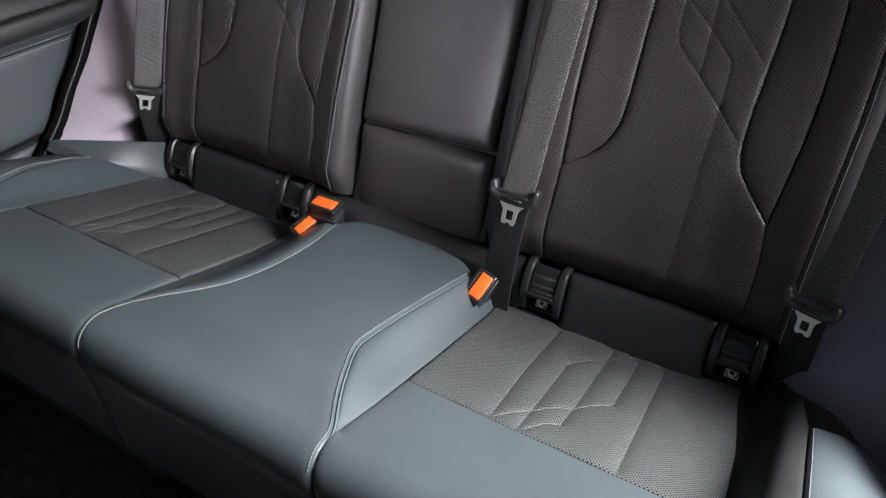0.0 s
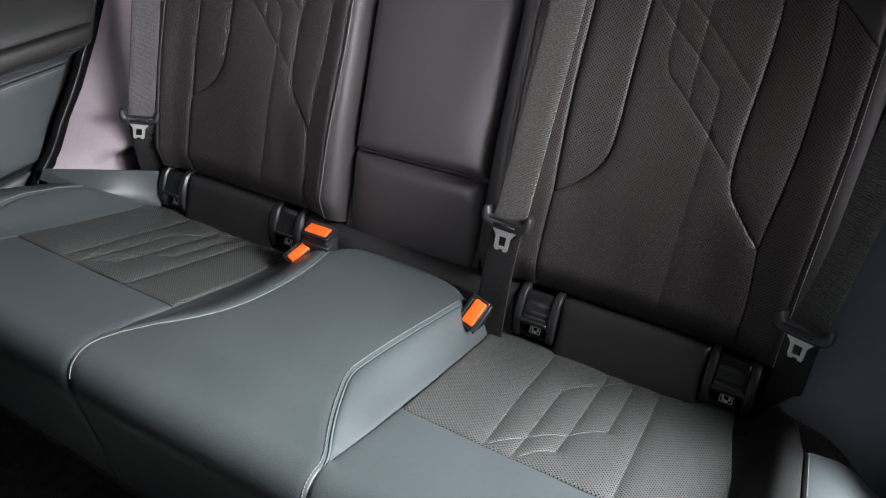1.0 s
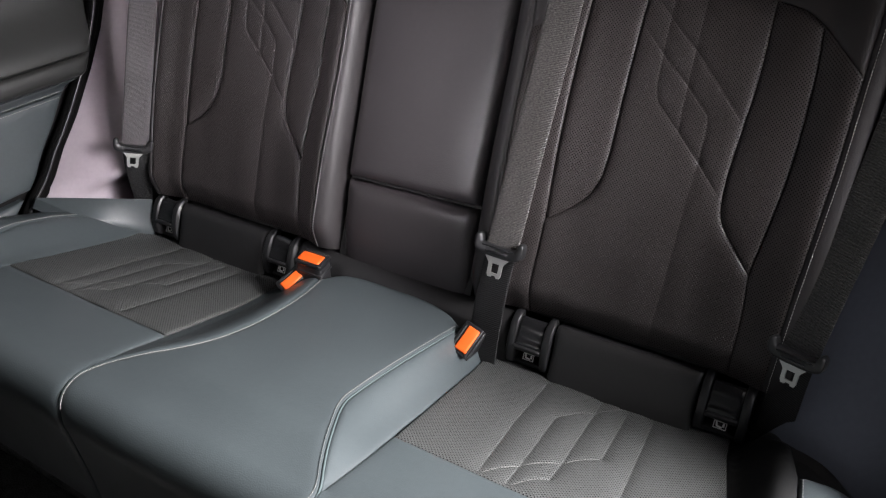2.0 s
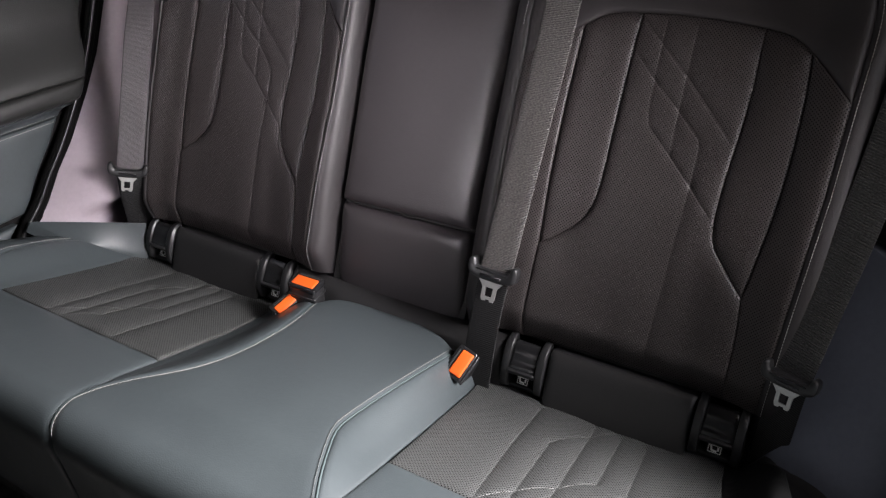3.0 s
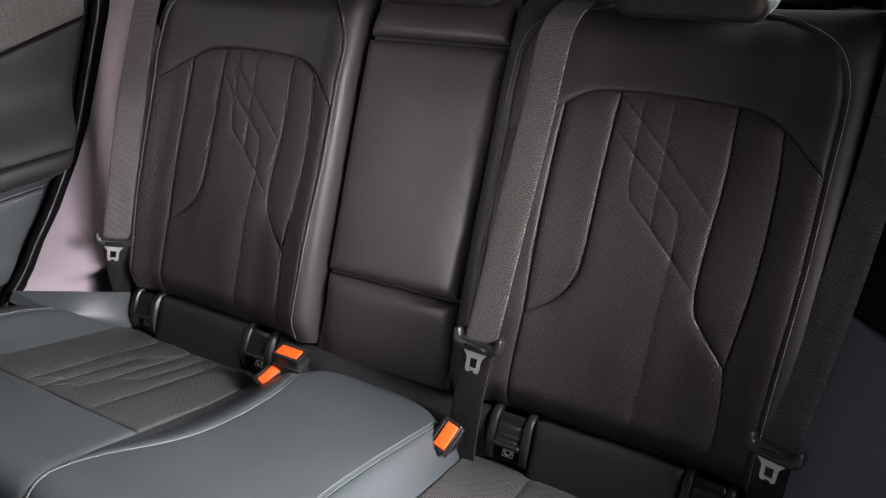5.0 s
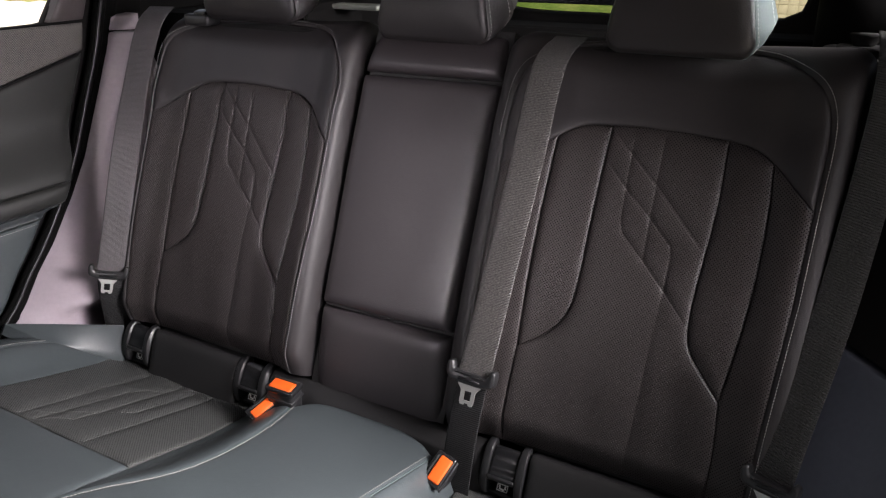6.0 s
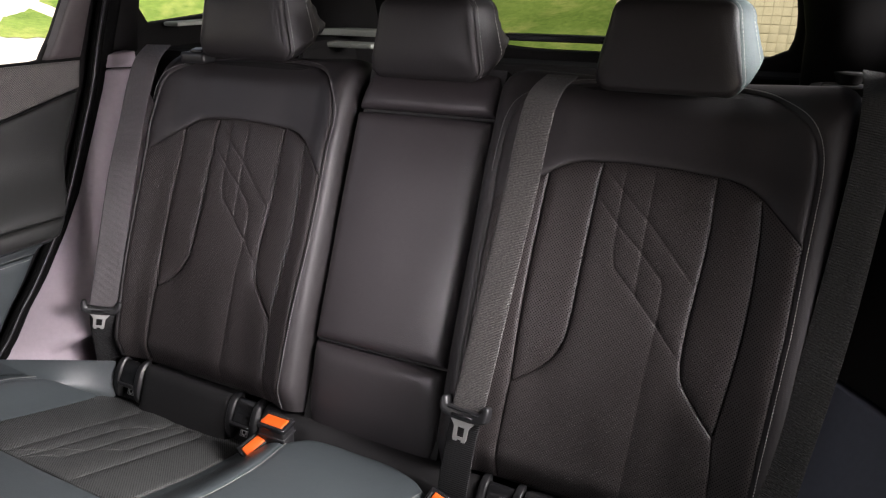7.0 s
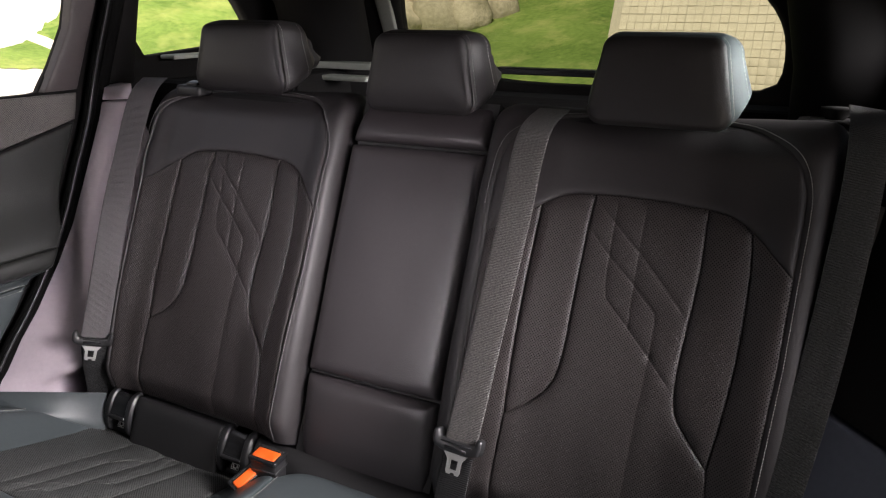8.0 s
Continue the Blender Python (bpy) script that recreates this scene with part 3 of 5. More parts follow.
def window(name, outline, surf, label, mat="glass"):
    pane = panel(name, outline, surf, mat, None, puff=(0.0005, 0.002), step=0.08, skirt=0.004)
    pane.visible_shadow = False
    return tagged(pane, label, "window", "", "structure")


window("window_1", [(-0.57, 1.25), (0.10, 1.25), (0.15, 1.40), (0.12, 1.51), (-0.57, 1.53)], lambda u, v, h: left_surface(u, v, h - 0.012), "clear side window of the rear door")
window("window_2", [(0.28, 1.305), (0.67, 1.33), (0.56, 1.46), (0.48, 1.51), (0.28, 1.51)], lambda u, v, h: left_surface(u, v, h - 0.015), "small tinted quarter window", "light_tint")

window("window_5", [(-0.52, 1.28), (0.47, 1.28), (0.42, 1.51), (-0.47, 1.51)], lambda u, v, h: front_surface(u, v, h - 0.025), "tinted windscreen", "tinted_glass")
window("window_4", [(0.28, 1.305), (0.67, 1.33), (0.56, 1.46), (0.48, 1.51), (0.28, 1.51)], lambda u, v, h: right_surface(u, v, h - 0.035), "small clear quarter window")


# tailgate with the rear window
def tail_surface(u, v, h):
    return Vector((u, 0.93 - (v - 1.25) * 0.36 - h, v))


frame_wall("wall_rear", 0.9, [(-0.76, 0.60), (0.76, 0.60), (0.70, 1.56), (-0.70, 1.56)],
           smooth_line([(-0.455, 1.262), (-0.26, 1.246), (-0.16, 1.232), (0.10, 1.232), (0.36, 1.232), (0.425, 1.238), (0.447, 1.262), (0.452, 1.32), (0.442, 1.375), (0.405, 1.43), (0.34, 1.47), (-0.40, 1.49), (-0.447, 1.46), (-0.458, 1.36)], 2, True),
           0.05, "dark_trim", "black tailgate round the rear window", tail_surface)
window("window_3", [(-0.49, 1.22), (0.48, 1.20), (0.48, 1.50), (-0.49, 1.50)], lambda u, v, h: tail_surface(u, v, h - 0.03), "tinted rear window of the tailgate", "tinted_glass")
slab("trim", (-0.16, 0.84, 1.261), (0.14, 0.875, 1.277), "gloss", "black wiper cover at the foot of the rear window", 0.004)
slab("trim", (-0.70, 0.80, 1.16), (0.70, 0.915, 1.215), "dark_trim", "black ledge under the rear window", 0.015)
slab("trim", (-0.62, 0.68, 1.272), (-0.40, 0.72, 1.288), "pale_trim", "grey ledge of the cargo side", 0.004)
slab("trim", (-0.62, 0.63, 1.250), (-0.38, 0.675, 1.262), "pale_trim", "grey cargo ledge behind the seats", 0.006)
# pale colour paints the sky's reflection on this ledge
slab("trim", (-0.715, 0.355, 1.308), (-0.672, 0.66, 1.317), "pale_trim", "ledge under the quarter window, sky reflection painted as pale", 0.004)
strip_ob = panel("trim", [(-0.50, 1.345), (-0.462, 1.345), (-0.464, 1.48), (-0.51, 1.48)], lambda u, v, h: tail_surface(u, v, h + 0.006), "pale_trim", None, (0.003, 0.008), step=0.015, skirt=0.01)
tagged(strip_ob, "pale plastic edge beside the rear window", "", "", "structure")
slab("trim", (-0.70, 0.30, 1.19), (-0.50, 0.88, 1.270), "dark_trim", "black cargo side ledge", 0.02)
slab("trim", (0.50, 0.30, 1.16), (0.70, 0.88, 1.222), "dark_trim", "black cargo side ledge", 0.02)
for sx in (-1, 1):
    rings = []
    for z, x, y, w, d in ((1.20, 0.60, 0.80, 0.12, 0.10), (1.30, 0.58, 0.78, 0.10, 0.10), (1.42, 0.56, 0.72, 0.10, 0.10), (1.55, 0.54, 0.64, 0.14, 0.12)):
        rings.append([(sx * (x + w * math.cos(a) * (1 if math.cos(a) < 0 else 1.2)), y + d * math.sin(a), z) for a in np.linspace(0, 2 * math.pi, 20, endpoint=False)])
    ob = part("trim", loft(rings), "dark_trim")
    tagged(ob, "rounded black trim of the rear roof pillar", "", "", "structure")


def belt_guide(x, side):
    """The plastic throat on the seat's shoulder through which the belt leaves."""
    top = thing("belt_guide", "black plastic belt guide behind the seat's shoulder", "belt guide", (x, 0.29, 1.272))
    rings = [[(0.004 * f + (0.010 + 0.012 * f) * math.cos(a), (0.008 + 0.006 * f) * math.sin(a) + 0.008 * f, 0.016 * f) for a in np.linspace(0, 2 * math.pi, 18, endpoint=False)] for f in (0, 0.3, 0.6, 0.85, 1.0)]
    part("throat", loft(rings), "dark_trim", top, "black flared throat of the guide")
    part("foot", rounded_box((0.060, 0.040, 0.012), 0.004, Matrix.Translation((0, 0, -0.004)), 2), "dark_trim", top)
    return top


belt_guide(0.575, 1)


# ---------------------------------------------------------------- the left door
def door_form(v):
    """The armrest swells out of the door."""
    return 0.050 * sstep(-v, -1.10, -0.965) * sstep(v, 0.922, 0.956) + 0.012 * sstep(-v, -0.90, -0.70)


def door_surface(u, v, h):
    return Vector((-0.735 + 0.012 + h + door_form(v), u, v))


def edge_at(z, shift=0.0):
    zs = [p[1] for p in DOOR_EDGE][::-1]
    ys = [p[0] for p in DOOR_EDGE][::-1]
    return float(np.interp(z, zs, ys)) + shift


door = thing("car_door", "closed car door with cloth top, padded armrest and teal lower panel", "car door", (-0.735, -0.5, 0.5))
door_parts = []
FRONT = -0.62


def door_panel(name, top, low, mat, label, puff=(0.005, 0.010)):
    """A door panel between two lines (front height, rear height), ending at the door's curved rear edge."""
    def rear_point(zz):
        return (edge_at(zz, -0.006), zz)
    zt, zb = top[-1], low[-1]
    rear = [rear_point(z) for z in np.linspace(zt, zb, 8)]
    outline = [(FRONT, low[0])] + [(FRONT, top[0])] + [(FRONT + (rear[0][0] - FRONT) * k / len(top), top[k]) for k in range(1, len(top) - 1)] + rear
    outline += [(FRONT + (rear[-1][0] - FRONT) * k / len(low), low[k]) for k in range(len(low) - 2, 0, -1)]
    ob = panel(name, outline, door_surface, mat, None, puff=puff, step=0.016, skirt=0.02, label=label)
    ob.parent = door
    ob.matrix_parent_inverse = door.matrix_basis.inverted()
    return ob


door_panel("upper_trim", (1.262, 1.262, 1.257), (0.985, 1.09, 1.208), "door_cloth", "woven grey cloth upper door trim")
door_panel("middle_panel", (0.980, 1.085, 1.202), (0.985, 0.985, 0.985), "door_black", "black leather door panel")
door_panel("armrest", (0.984, 0.984, 0.984), (0.946, 0.946, 0.946), "door_black", "padded black leather armrest", (0.006, 0.014))
door_panel("seam_strip", (0.943, 0.943, 0.943), (0.9165, 0.9165, 0.9165), "seat_leather", "narrow teal leather strip under the armrest", (0.003, 0.005))
door_panel("lower_panel", (0.914, 0.914, 0.914), (0.60, 0.76, 0.768), "seat_leather", "teal leather lower door panel", (0.005, 0.010))
door_panel("pocket", (0.588, 0.748, 0.753), (0.46, 0.62, 0.70), "seat_leather", "teal leather map pocket", (0.007, 0.014))
for z0 in (0.9195, 0.9095):
    st = stitches("stitching", [(FRONT, z0), (edge_at(z0, -0.012), z0)], lambda u, v, h: door_surface(u, v, h + 0.0012), door, "thread", pitch=0.0045, length=0.0038, width=0.0009)
    st.matrix_parent_inverse = door.matrix_basis.inverted()


def tube(path, radius, mat, name, parent=None, label="", squash=1.0, sides=10):
    p = np.array(path, float)
    t = np.gradient(p, axis=0)
    t /= np.linalg.norm(t, axis=1, keepdims=True)
    up = np.array([1.0, 0, 0])
    rings = []
    for q, d in zip(p, t):
        a = np.cross(d, up)
        a /= np.linalg.norm(a) + 1e-9
        b = np.cross(a, d)
        rings.append([q + radius * (math.cos(k) * a * squash + math.sin(k) * b) for k in np.linspace(0, 2 * math.pi, sides, endpoint=False)])
    return part(name, loft(rings), mat, parent, label)


seal_line = smooth_line([(-0.715 + max(z - 1.25, 0) * 0.25, y + 0.014, z) for y, z in [(0.205, 1.50), (0.195, 1.42), (0.178, 1.34), (0.165, 1.27)] + DOOR_EDGE[1:]], 2)
tagged(tube(seal_line, 0.011, "gap_black", "trim", None, "", 1.0), "black rubber seal round the doorway", "", "", "structure")
bead = [(x + 0.010, y - 0.006, z) for x, y, z in seal_line]
tagged(tube(bead, 0.0028, "plastic", "trim", None, "", 1.0, 8), "thin satin black bead along the door seal", "", "", "structure")
lip = smooth_line([(-0.722 + max(z - 1.25, 0) * 0.25, y + 0.034, z) for y, z in [(0.205, 1.50), (0.195, 1.42), (0.178, 1.34), (0.165, 1.27)] + DOOR_EDGE[1:]], 2)
tagged(tube(lip, 0.015, "gap_black", "trim", None, "", 1.4), "black lip beside the door seal", "", "", "structure")
ob = panel("window_frame", [(0.084, 1.264), (0.105, 1.307), (0.133, 1.377), (0.139, 1.44), (0.128, 1.51), (0.185, 1.51), (0.190, 1.427), (0.170, 1.345), (0.152, 1.264)],
           lambda u, v, h: left_surface(u, v, h + 0.016), "frame_trim", door, (0.005, 0.010), step=0.014, skirt=0.02, label="brown-grey plastic window frame")
ob.matrix_parent_inverse = door.matrix_basis.inverted()


# grey side trim between the doorway and the seat, swelling inwards towards the seat
def pillar_surface_for(side):
    def surf(u, v, h):
        edge = edge_at(min(max(v, 0.55), 1.26))
        swell = ((0.085 * sstep(u, edge + 0.02, edge + 0.17) if side > 0 else 0.118 * (0.5 * sstep(u, edge + 0.01, edge + 0.11) + 0.5 * min(max((u - edge - 0.01) / 0.10, 0.0), 1.0))) + (0.085 - 0.035 * sstep(v, 0.74, 0.90) if side > 0 else 0.02) * sstep(u, edge + 0.08, edge + 0.26)) * (0.6 + 0.4 * sstep(-v, -1.15, -0.85)) * (1 - (0.6 * sstep(-v, -0.785, -0.735) if side < 0 else 0.0))
        roll = 0.040 * (1 - sstep(u, edge - 0.002, edge + 0.068)) ** 2 if side < 0 else 0.0
        return Vector((side * (0.712 - swell - h + roll), u, v))
    return surf


def pillar_outline(top, low, ahead=0.020, back=0.30):
    front = [(edge_at(z, ahead), z) for z in np.linspace(top, low, 12)]
    return front + [(0.26, low), (0.28, 0.9), (back, top)]


side_trim = panel("trim", pillar_outline(1.236, 0.62, 0.012, 0.235), pillar_surface_for(-1), "pillar", None, (0.004, 0.010), step=0.018, skirt=0.03)
tagged(side_trim, "grained mauve-grey plastic side trim beside the bench", "", "", "structure")
cap_trim = panel("trim", [(edge_at(1.25, 0.03), 1.262), (edge_at(1.24, 0.03), 1.240), (0.235, 1.240), (0.235, 1.270)], pillar_surface_for(-1), "pillar", None, (0.003, 0.006), step=0.012, skirt=0.03)
tagged(cap_trim, "grey plastic cap of the side trim", "", "", "structure")
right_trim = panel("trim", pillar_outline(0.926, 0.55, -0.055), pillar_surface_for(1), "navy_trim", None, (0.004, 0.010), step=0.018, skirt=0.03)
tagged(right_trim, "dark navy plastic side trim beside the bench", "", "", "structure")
# upper piece of the same trim, black to put its shade into the colour
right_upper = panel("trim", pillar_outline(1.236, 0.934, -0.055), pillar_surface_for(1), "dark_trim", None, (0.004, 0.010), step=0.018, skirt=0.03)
tagged(right_upper, "upper side trim behind the seat belt, painted black for shade", "", "", "structure")
pillar_up = panel("trim", [(0.195, 1.262), (0.215, 1.34), (0.225, 1.52), (0.297, 1.52), (0.292, 1.40), (0.288, 1.30), (0.29, 1.262)], lambda u, v, h: left_surface(u, v, h + 0.022 - 0.01 * ((u - 0.245) / 0.045) ** 2),
                  "dark_trim", None, (0.008, 0.014), step=0.012, skirt=0.03)
tagged(pillar_up, "dark brown plastic roof pillar trim", "", "", "structure")


# ---------------------------------------------------------------- outer backrests
def seat_back(left_side, right_side=0.2285, cord="quilt_thread"):
    seat = thing("rear_seat", "black leather car seat backrest with perforated quilted insert", "car seat", (0, 0, 0), "outer backrests of the bench")
    v1 = [(-0.127, 0.512), (-0.131, 0.417), (-0.131, 0.30), (-0.127, 0.214), (-0.131, 0.144), (-0.131, 0.072)]
    v2 = [(-0.054, 0.536), (-0.057, 0.46), (-0.059, 0.38), (-0.059, 0.310), (-0.064, 0.275), (-0.084, 0.245), (-0.127, 0.214)]
    v5 = [(0.096, 0.533), (0.099, 0.45), (0.093, 0.36), (0.091, 0.31), (0.094, 0.275), (0.102, 0.258), (0.120, 0.238), (0.147, 0.208)]
    v6 = [(0.155, 0.509), (0.161, 0.454), (0.162, 0.36), (0.158, 0.30), (0.152, 0.25), (0.147, 0.208)]
    low = [(0.147, 0.208), (0.153, 0.149), (0.151, 0.072)]
    top_l = [(-0.195, 0.462), (-0.165, 0.486), (-0.127, 0.512)]
    top_m = [(-0.127, 0.512), (-0.104, 0.529), (-0.080, 0.535), (-0.054, 0.536)]
    top_c = [(-0.054, 0.536), (-0.02, 0.538), (0.04, 0.537), (0.096, 0.533)]
    top_r = [(0.096, 0.533), (0.124, 0.528), (0.142, 0.519), (0.155, 0.509)]
    top_e = [(0.155, 0.509), (0.178, 0.486), (0.208, 0.457)]
    border_l = [(-0.187, 0.072), (-0.191, 0.20), (-0.195, 0.35), (-0.195, 0.462)]
    arch = [(-0.195, 0.462), (-0.197, 0.545), (-0.194, 0.580), (-0.182, 0.608), (-0.160, 0.629), (-0.13, 0.643), (-0.06, 0.652), (0.06, 0.652),
            (0.13, 0.645), (0.165, 0.627), (0.190, 0.606), (0.204, 0.58), (0.210, 0.545), (0.208, 0.457)]
    border_r = [(0.208, 0.457), (0.207, 0.35), (0.200, 0.20), (0.195, 0.072)]
    S = lambda p: [tuple(q) for q in smooth_line(p, 2)]
    v1, v2, v5, v6, low, arch = S(v1), S(v2), S(v5), S(v6), S(low), S(arch)
    top_m, top_r = S(top_m), S(top_r)
    split = max(i for i, q in enumerate(v1) if q[1] > 0.2135)
    v1_up, v1_low = v1[:split + 1], v1[split + 1:]
    surf = lambda u, v, h: seat_back_surface(u, v, h)
    wave = lambda u, v: 0.0016 * noise.noise(Vector((u * 16, v * 9, 3.1))) + 0.0011 * (1 - sstep(v, 0.20, 0.36)) * noise.noise(Vector((u * 38 + v * 6, v * 5, 9.4)))
    leather_wave = lambda u, v: 0.0012 * noise.noise(Vector((u * 9, v * 9, 7.7)))
    soft = (0.0032, 0.014)
    panel("yoke", arch + top_e[::-1][1:] + top_r[::-1][1:] + top_c[::-1][1:] + top_m[::-1][1:] + top_l[::-1][1:-1], surf, "shaded_leather", seat, (0.0045, 0.010), extra=leather_wave,
          label="smooth black leather shoulder panel")
    panel("bolster", border_l + top_l[1:] + v1[1:], surf, "back_insert", seat, soft, extra=wave, label="perforated leather side bolster")
    panel("lobe", v1_up[::-1] + top_m[1:] + v2[1:-1], surf, "back_insert", seat, (0.0066, 0.026), extra=wave)
    panel("lobe", v5 + v6[::-1][1:] + top_r[::-1][1:-1], surf, "back_insert", seat, (0.0066, 0.026), extra=wave)
    panel("bolster", v6[::-1] + top_e[1:] + border_r[1:] + low[::-1][:-1], surf, "back_insert", seat, soft, extra=wave, label="perforated leather side bolster")
    v3 = [(-0.020, 0.534), (-0.020, 0.47), (-0.019, 0.415), (-0.014, 0.396), (0.020, 0.364), (0.056, 0.329), (0.089, 0.294)]
    v4 = [(0.019, 0.533), (0.019, 0.455), (0.019, 0.421), (0.020, 0.366)]
    da = [(-0.052, 0.530), (-0.020, 0.500), (0.023, 0.461), (0.090, 0.392)]
    db = [(-0.054, 0.490), (-0.017, 0.452), (0.019, 0.421), (0.051, 0.390), (0.054, 0.376), (0.054, 0.331)]
    mid = [(0.054, 0.331), (0.051, 0.245), (0.049, 0.174), (0.045, 0.080)]
    quilt = [(g, 0.0022, 0.0036) for g in (v3, v4, da, db)] + [(mid, 0.0022, 0.0070)]
    panel("insert", v2 + v1_low + [(0.151, 0.072)] + low[::-1][1:] + v5[::-1][1:] + top_c[::-1][1:-1], surf, "back_insert", seat, (0.0050, 0.020), quilt, 0.0075, extra=wave,
          label="perforated leather insert quilted with diamond lines")
    # rolled side band outside the stitched border
    edge = np.array([tuple(q) for q in border_l[:-1]] + [tuple(q) for q in arch] + [tuple(q) for q in border_r[1:]])
    edge = resample(edge, 0.010)
    tg = np.gradient(edge, axis=0)
    out = np.stack([-tg[:, 1], tg[:, 0]], 1)
    out /= np.linalg.norm(out, axis=1, keepdims=True)
    def outer_point(u, v):
        """The squarer outline of the whole backrest, seen from the middle of the shoulder."""
        side, top_v, r = (right_side if u > 0 else left_side), 0.668, 0.030
        if v <= 0.46:
            return math.copysign(side, u), v
        d = Vector((u, v - 0.46)).normalized()
        k = min(side / max(abs(d.x), 1e-6), (top_v - 0.46) / max(d.y, 1e-6))
        q = Vector((d.x * k, 0.46 + d.y * k))
        cx, cy = side - r, top_v - r
        if abs(q.x) > cx and q.y > cy:
            w = Vector((abs(q.x) - cx, q.y - cy))
            w = w.normalized() * r
            q = Vector((math.copysign(cx + w.x, q.x), cy + w.y))
        return q.x, q.y
    prof = [(-0.1, -0.010), (0.02, -0.0030), (0.10, -0.0006), (0.25, 0.0), (0.42, -0.0008), (0.60, -0.0034), (0.76, -0.0085), (0.89, -0.0165), (0.97, -0.029), (1.0, -0.050), (0.98, -0.10)]
    verts, faces = [], []
    for e in edge:
        base = seat_back_form(*e)
        ox, ov = outer_point(*e)
        for w, h in prof:
            drop = 0.028 * sstep(ov, 0.62, 0.668) * max(w, 0)
            verts.append(back_place(e[0] + (ox - e[0]) * w, e[1] + (ov - e[1]) * w, base + h - drop * 0.4))
    n = len(prof)
    for i in range(len(edge) - 1):
        for j in range(n - 1):
            a = i * n + j
            faces.append((a, a + n, a + n + 1, a + 1))
    mesh_object("side_band", verts, faces, "shaded_leather", seat, "smooth black leather edge band")
    line = (edge + out * 0.0062)[np.argmax(edge[:, 1] > 0.5):]
    st_surf = lambda u, v, h: back_place(u, v, seat_back_form(*np.clip((u, v), (-0.21, 0), (0.21, 0.652))) + 0.0012 + h)
    for side, colour in ((-1, "quilt_thread" if left_side > 0.22 else cord), (1, cord)):
        stitches("stitching", line[line[:, 0] * side > 0], st_surf, seat, colour, pitch=0.0040, length=0.0030, width=0.0010, lift=0.0005, label="pale grey thread")
    # padded core behind the cover
    core = [(q[0] * 0.985, q[1] * 0.99) for q in edge]
    rings = [[back_place(x, v, -0.018) for x, v in core], [back_place(x, v, -0.12) for x, v in core]]
    part("core", loft(rings), "core", seat, "dark backing of the seat")
    return seat


# paler thread here paints lit stitches on a band that gets little light
right_back = seat_back(0.2265, 0.243, "lit_thread")
right_back.location = (SEAT_X, 0, 0)
left_back = seat_back(0.207)
left_back.location = (-SEAT_X, 0, 0)
right_back["label"] = "black leather backrest with quilted insert beside the doorway"
left_back["label"] = "black leather backrest with quilted insert beside the closed door"


# ---------------------------------------------------------------- middle backrest with the folded armrest
def centre_surface(u, v, h):
    k = -0.004 * (u / 0.12) ** 4 - 0.005 * sstep(-v, -0.105, -0.055) - 0.02 * sstep(v, 0.60, 0.67)
    return back_place(u, v, h + k + 0.006)


middle = thing("centre_backrest", "black leather middle backrest with its armrest folded up", "car seat")
wave2 = lambda u, v: 0.0012 * noise.noise(Vector((u * 8, v * 8, 1.7)))
panel("lower_pad", [(-0.118, 0.048), (-0.121, 0.196), (0.118, 0.199), (0.122, 0.048)], centre_surface, "back_leather", middle, (0.013, 0.020), extra=lambda u, v: wave2(u, v) - 0.10 * max(0.172 - v, 0.0), label="smooth leather lower pad")
panel("armrest_pad", [(-0.122, 0.201), (-0.1215, 0.38), (-0.117, 0.573), (0.125, 0.576), (0.120, 0.38), (0.117, 0.204)], centre_surface, "back_leather", middle, (0.011, 0.014), extra=wave2,
      label="smooth leather armrest folded upright")
panel("head_pad", [(-0.116, 0.580), (-0.102, 0.648), (0.122, 0.650), (0.125, 0.582)], centre_surface, "back_leather", middle, (0.011, 0.014), extra=wave2, label="smooth leather shoulder pad")
part("core", loft([[back_place(x, v, -0.014) for x, v in ((-0.125, 0.06), (0.126, 0.06), (0.128, 0.655), (-0.112, 0.655))],
                   [back_place(x, v, -0.12) for x, v in ((-0.125, 0.06), (0.126, 0.06), (0.128, 0.655), (-0.112, 0.655))]]), "core", middle, "dark backing of the seat", False)
# rear wall of the seat row, which closes the gaps between the backrests
ob = part("wall_seat", loft([[back_place(x, v, -0.10) for x, v in ((-0.62, -0.06), (0.62, -0.06), (0.60, 0.655), (-0.60, 0.655))],
                             [back_place(x, v, -0.14) for x, v in ((-0.62, -0.06), (0.62, -0.06), (0.60, 0.655), (-0.60, 0.655))]]), "core", None, "", False)
tagged(ob, "dark steel back of the seat row", "", "", "structure")


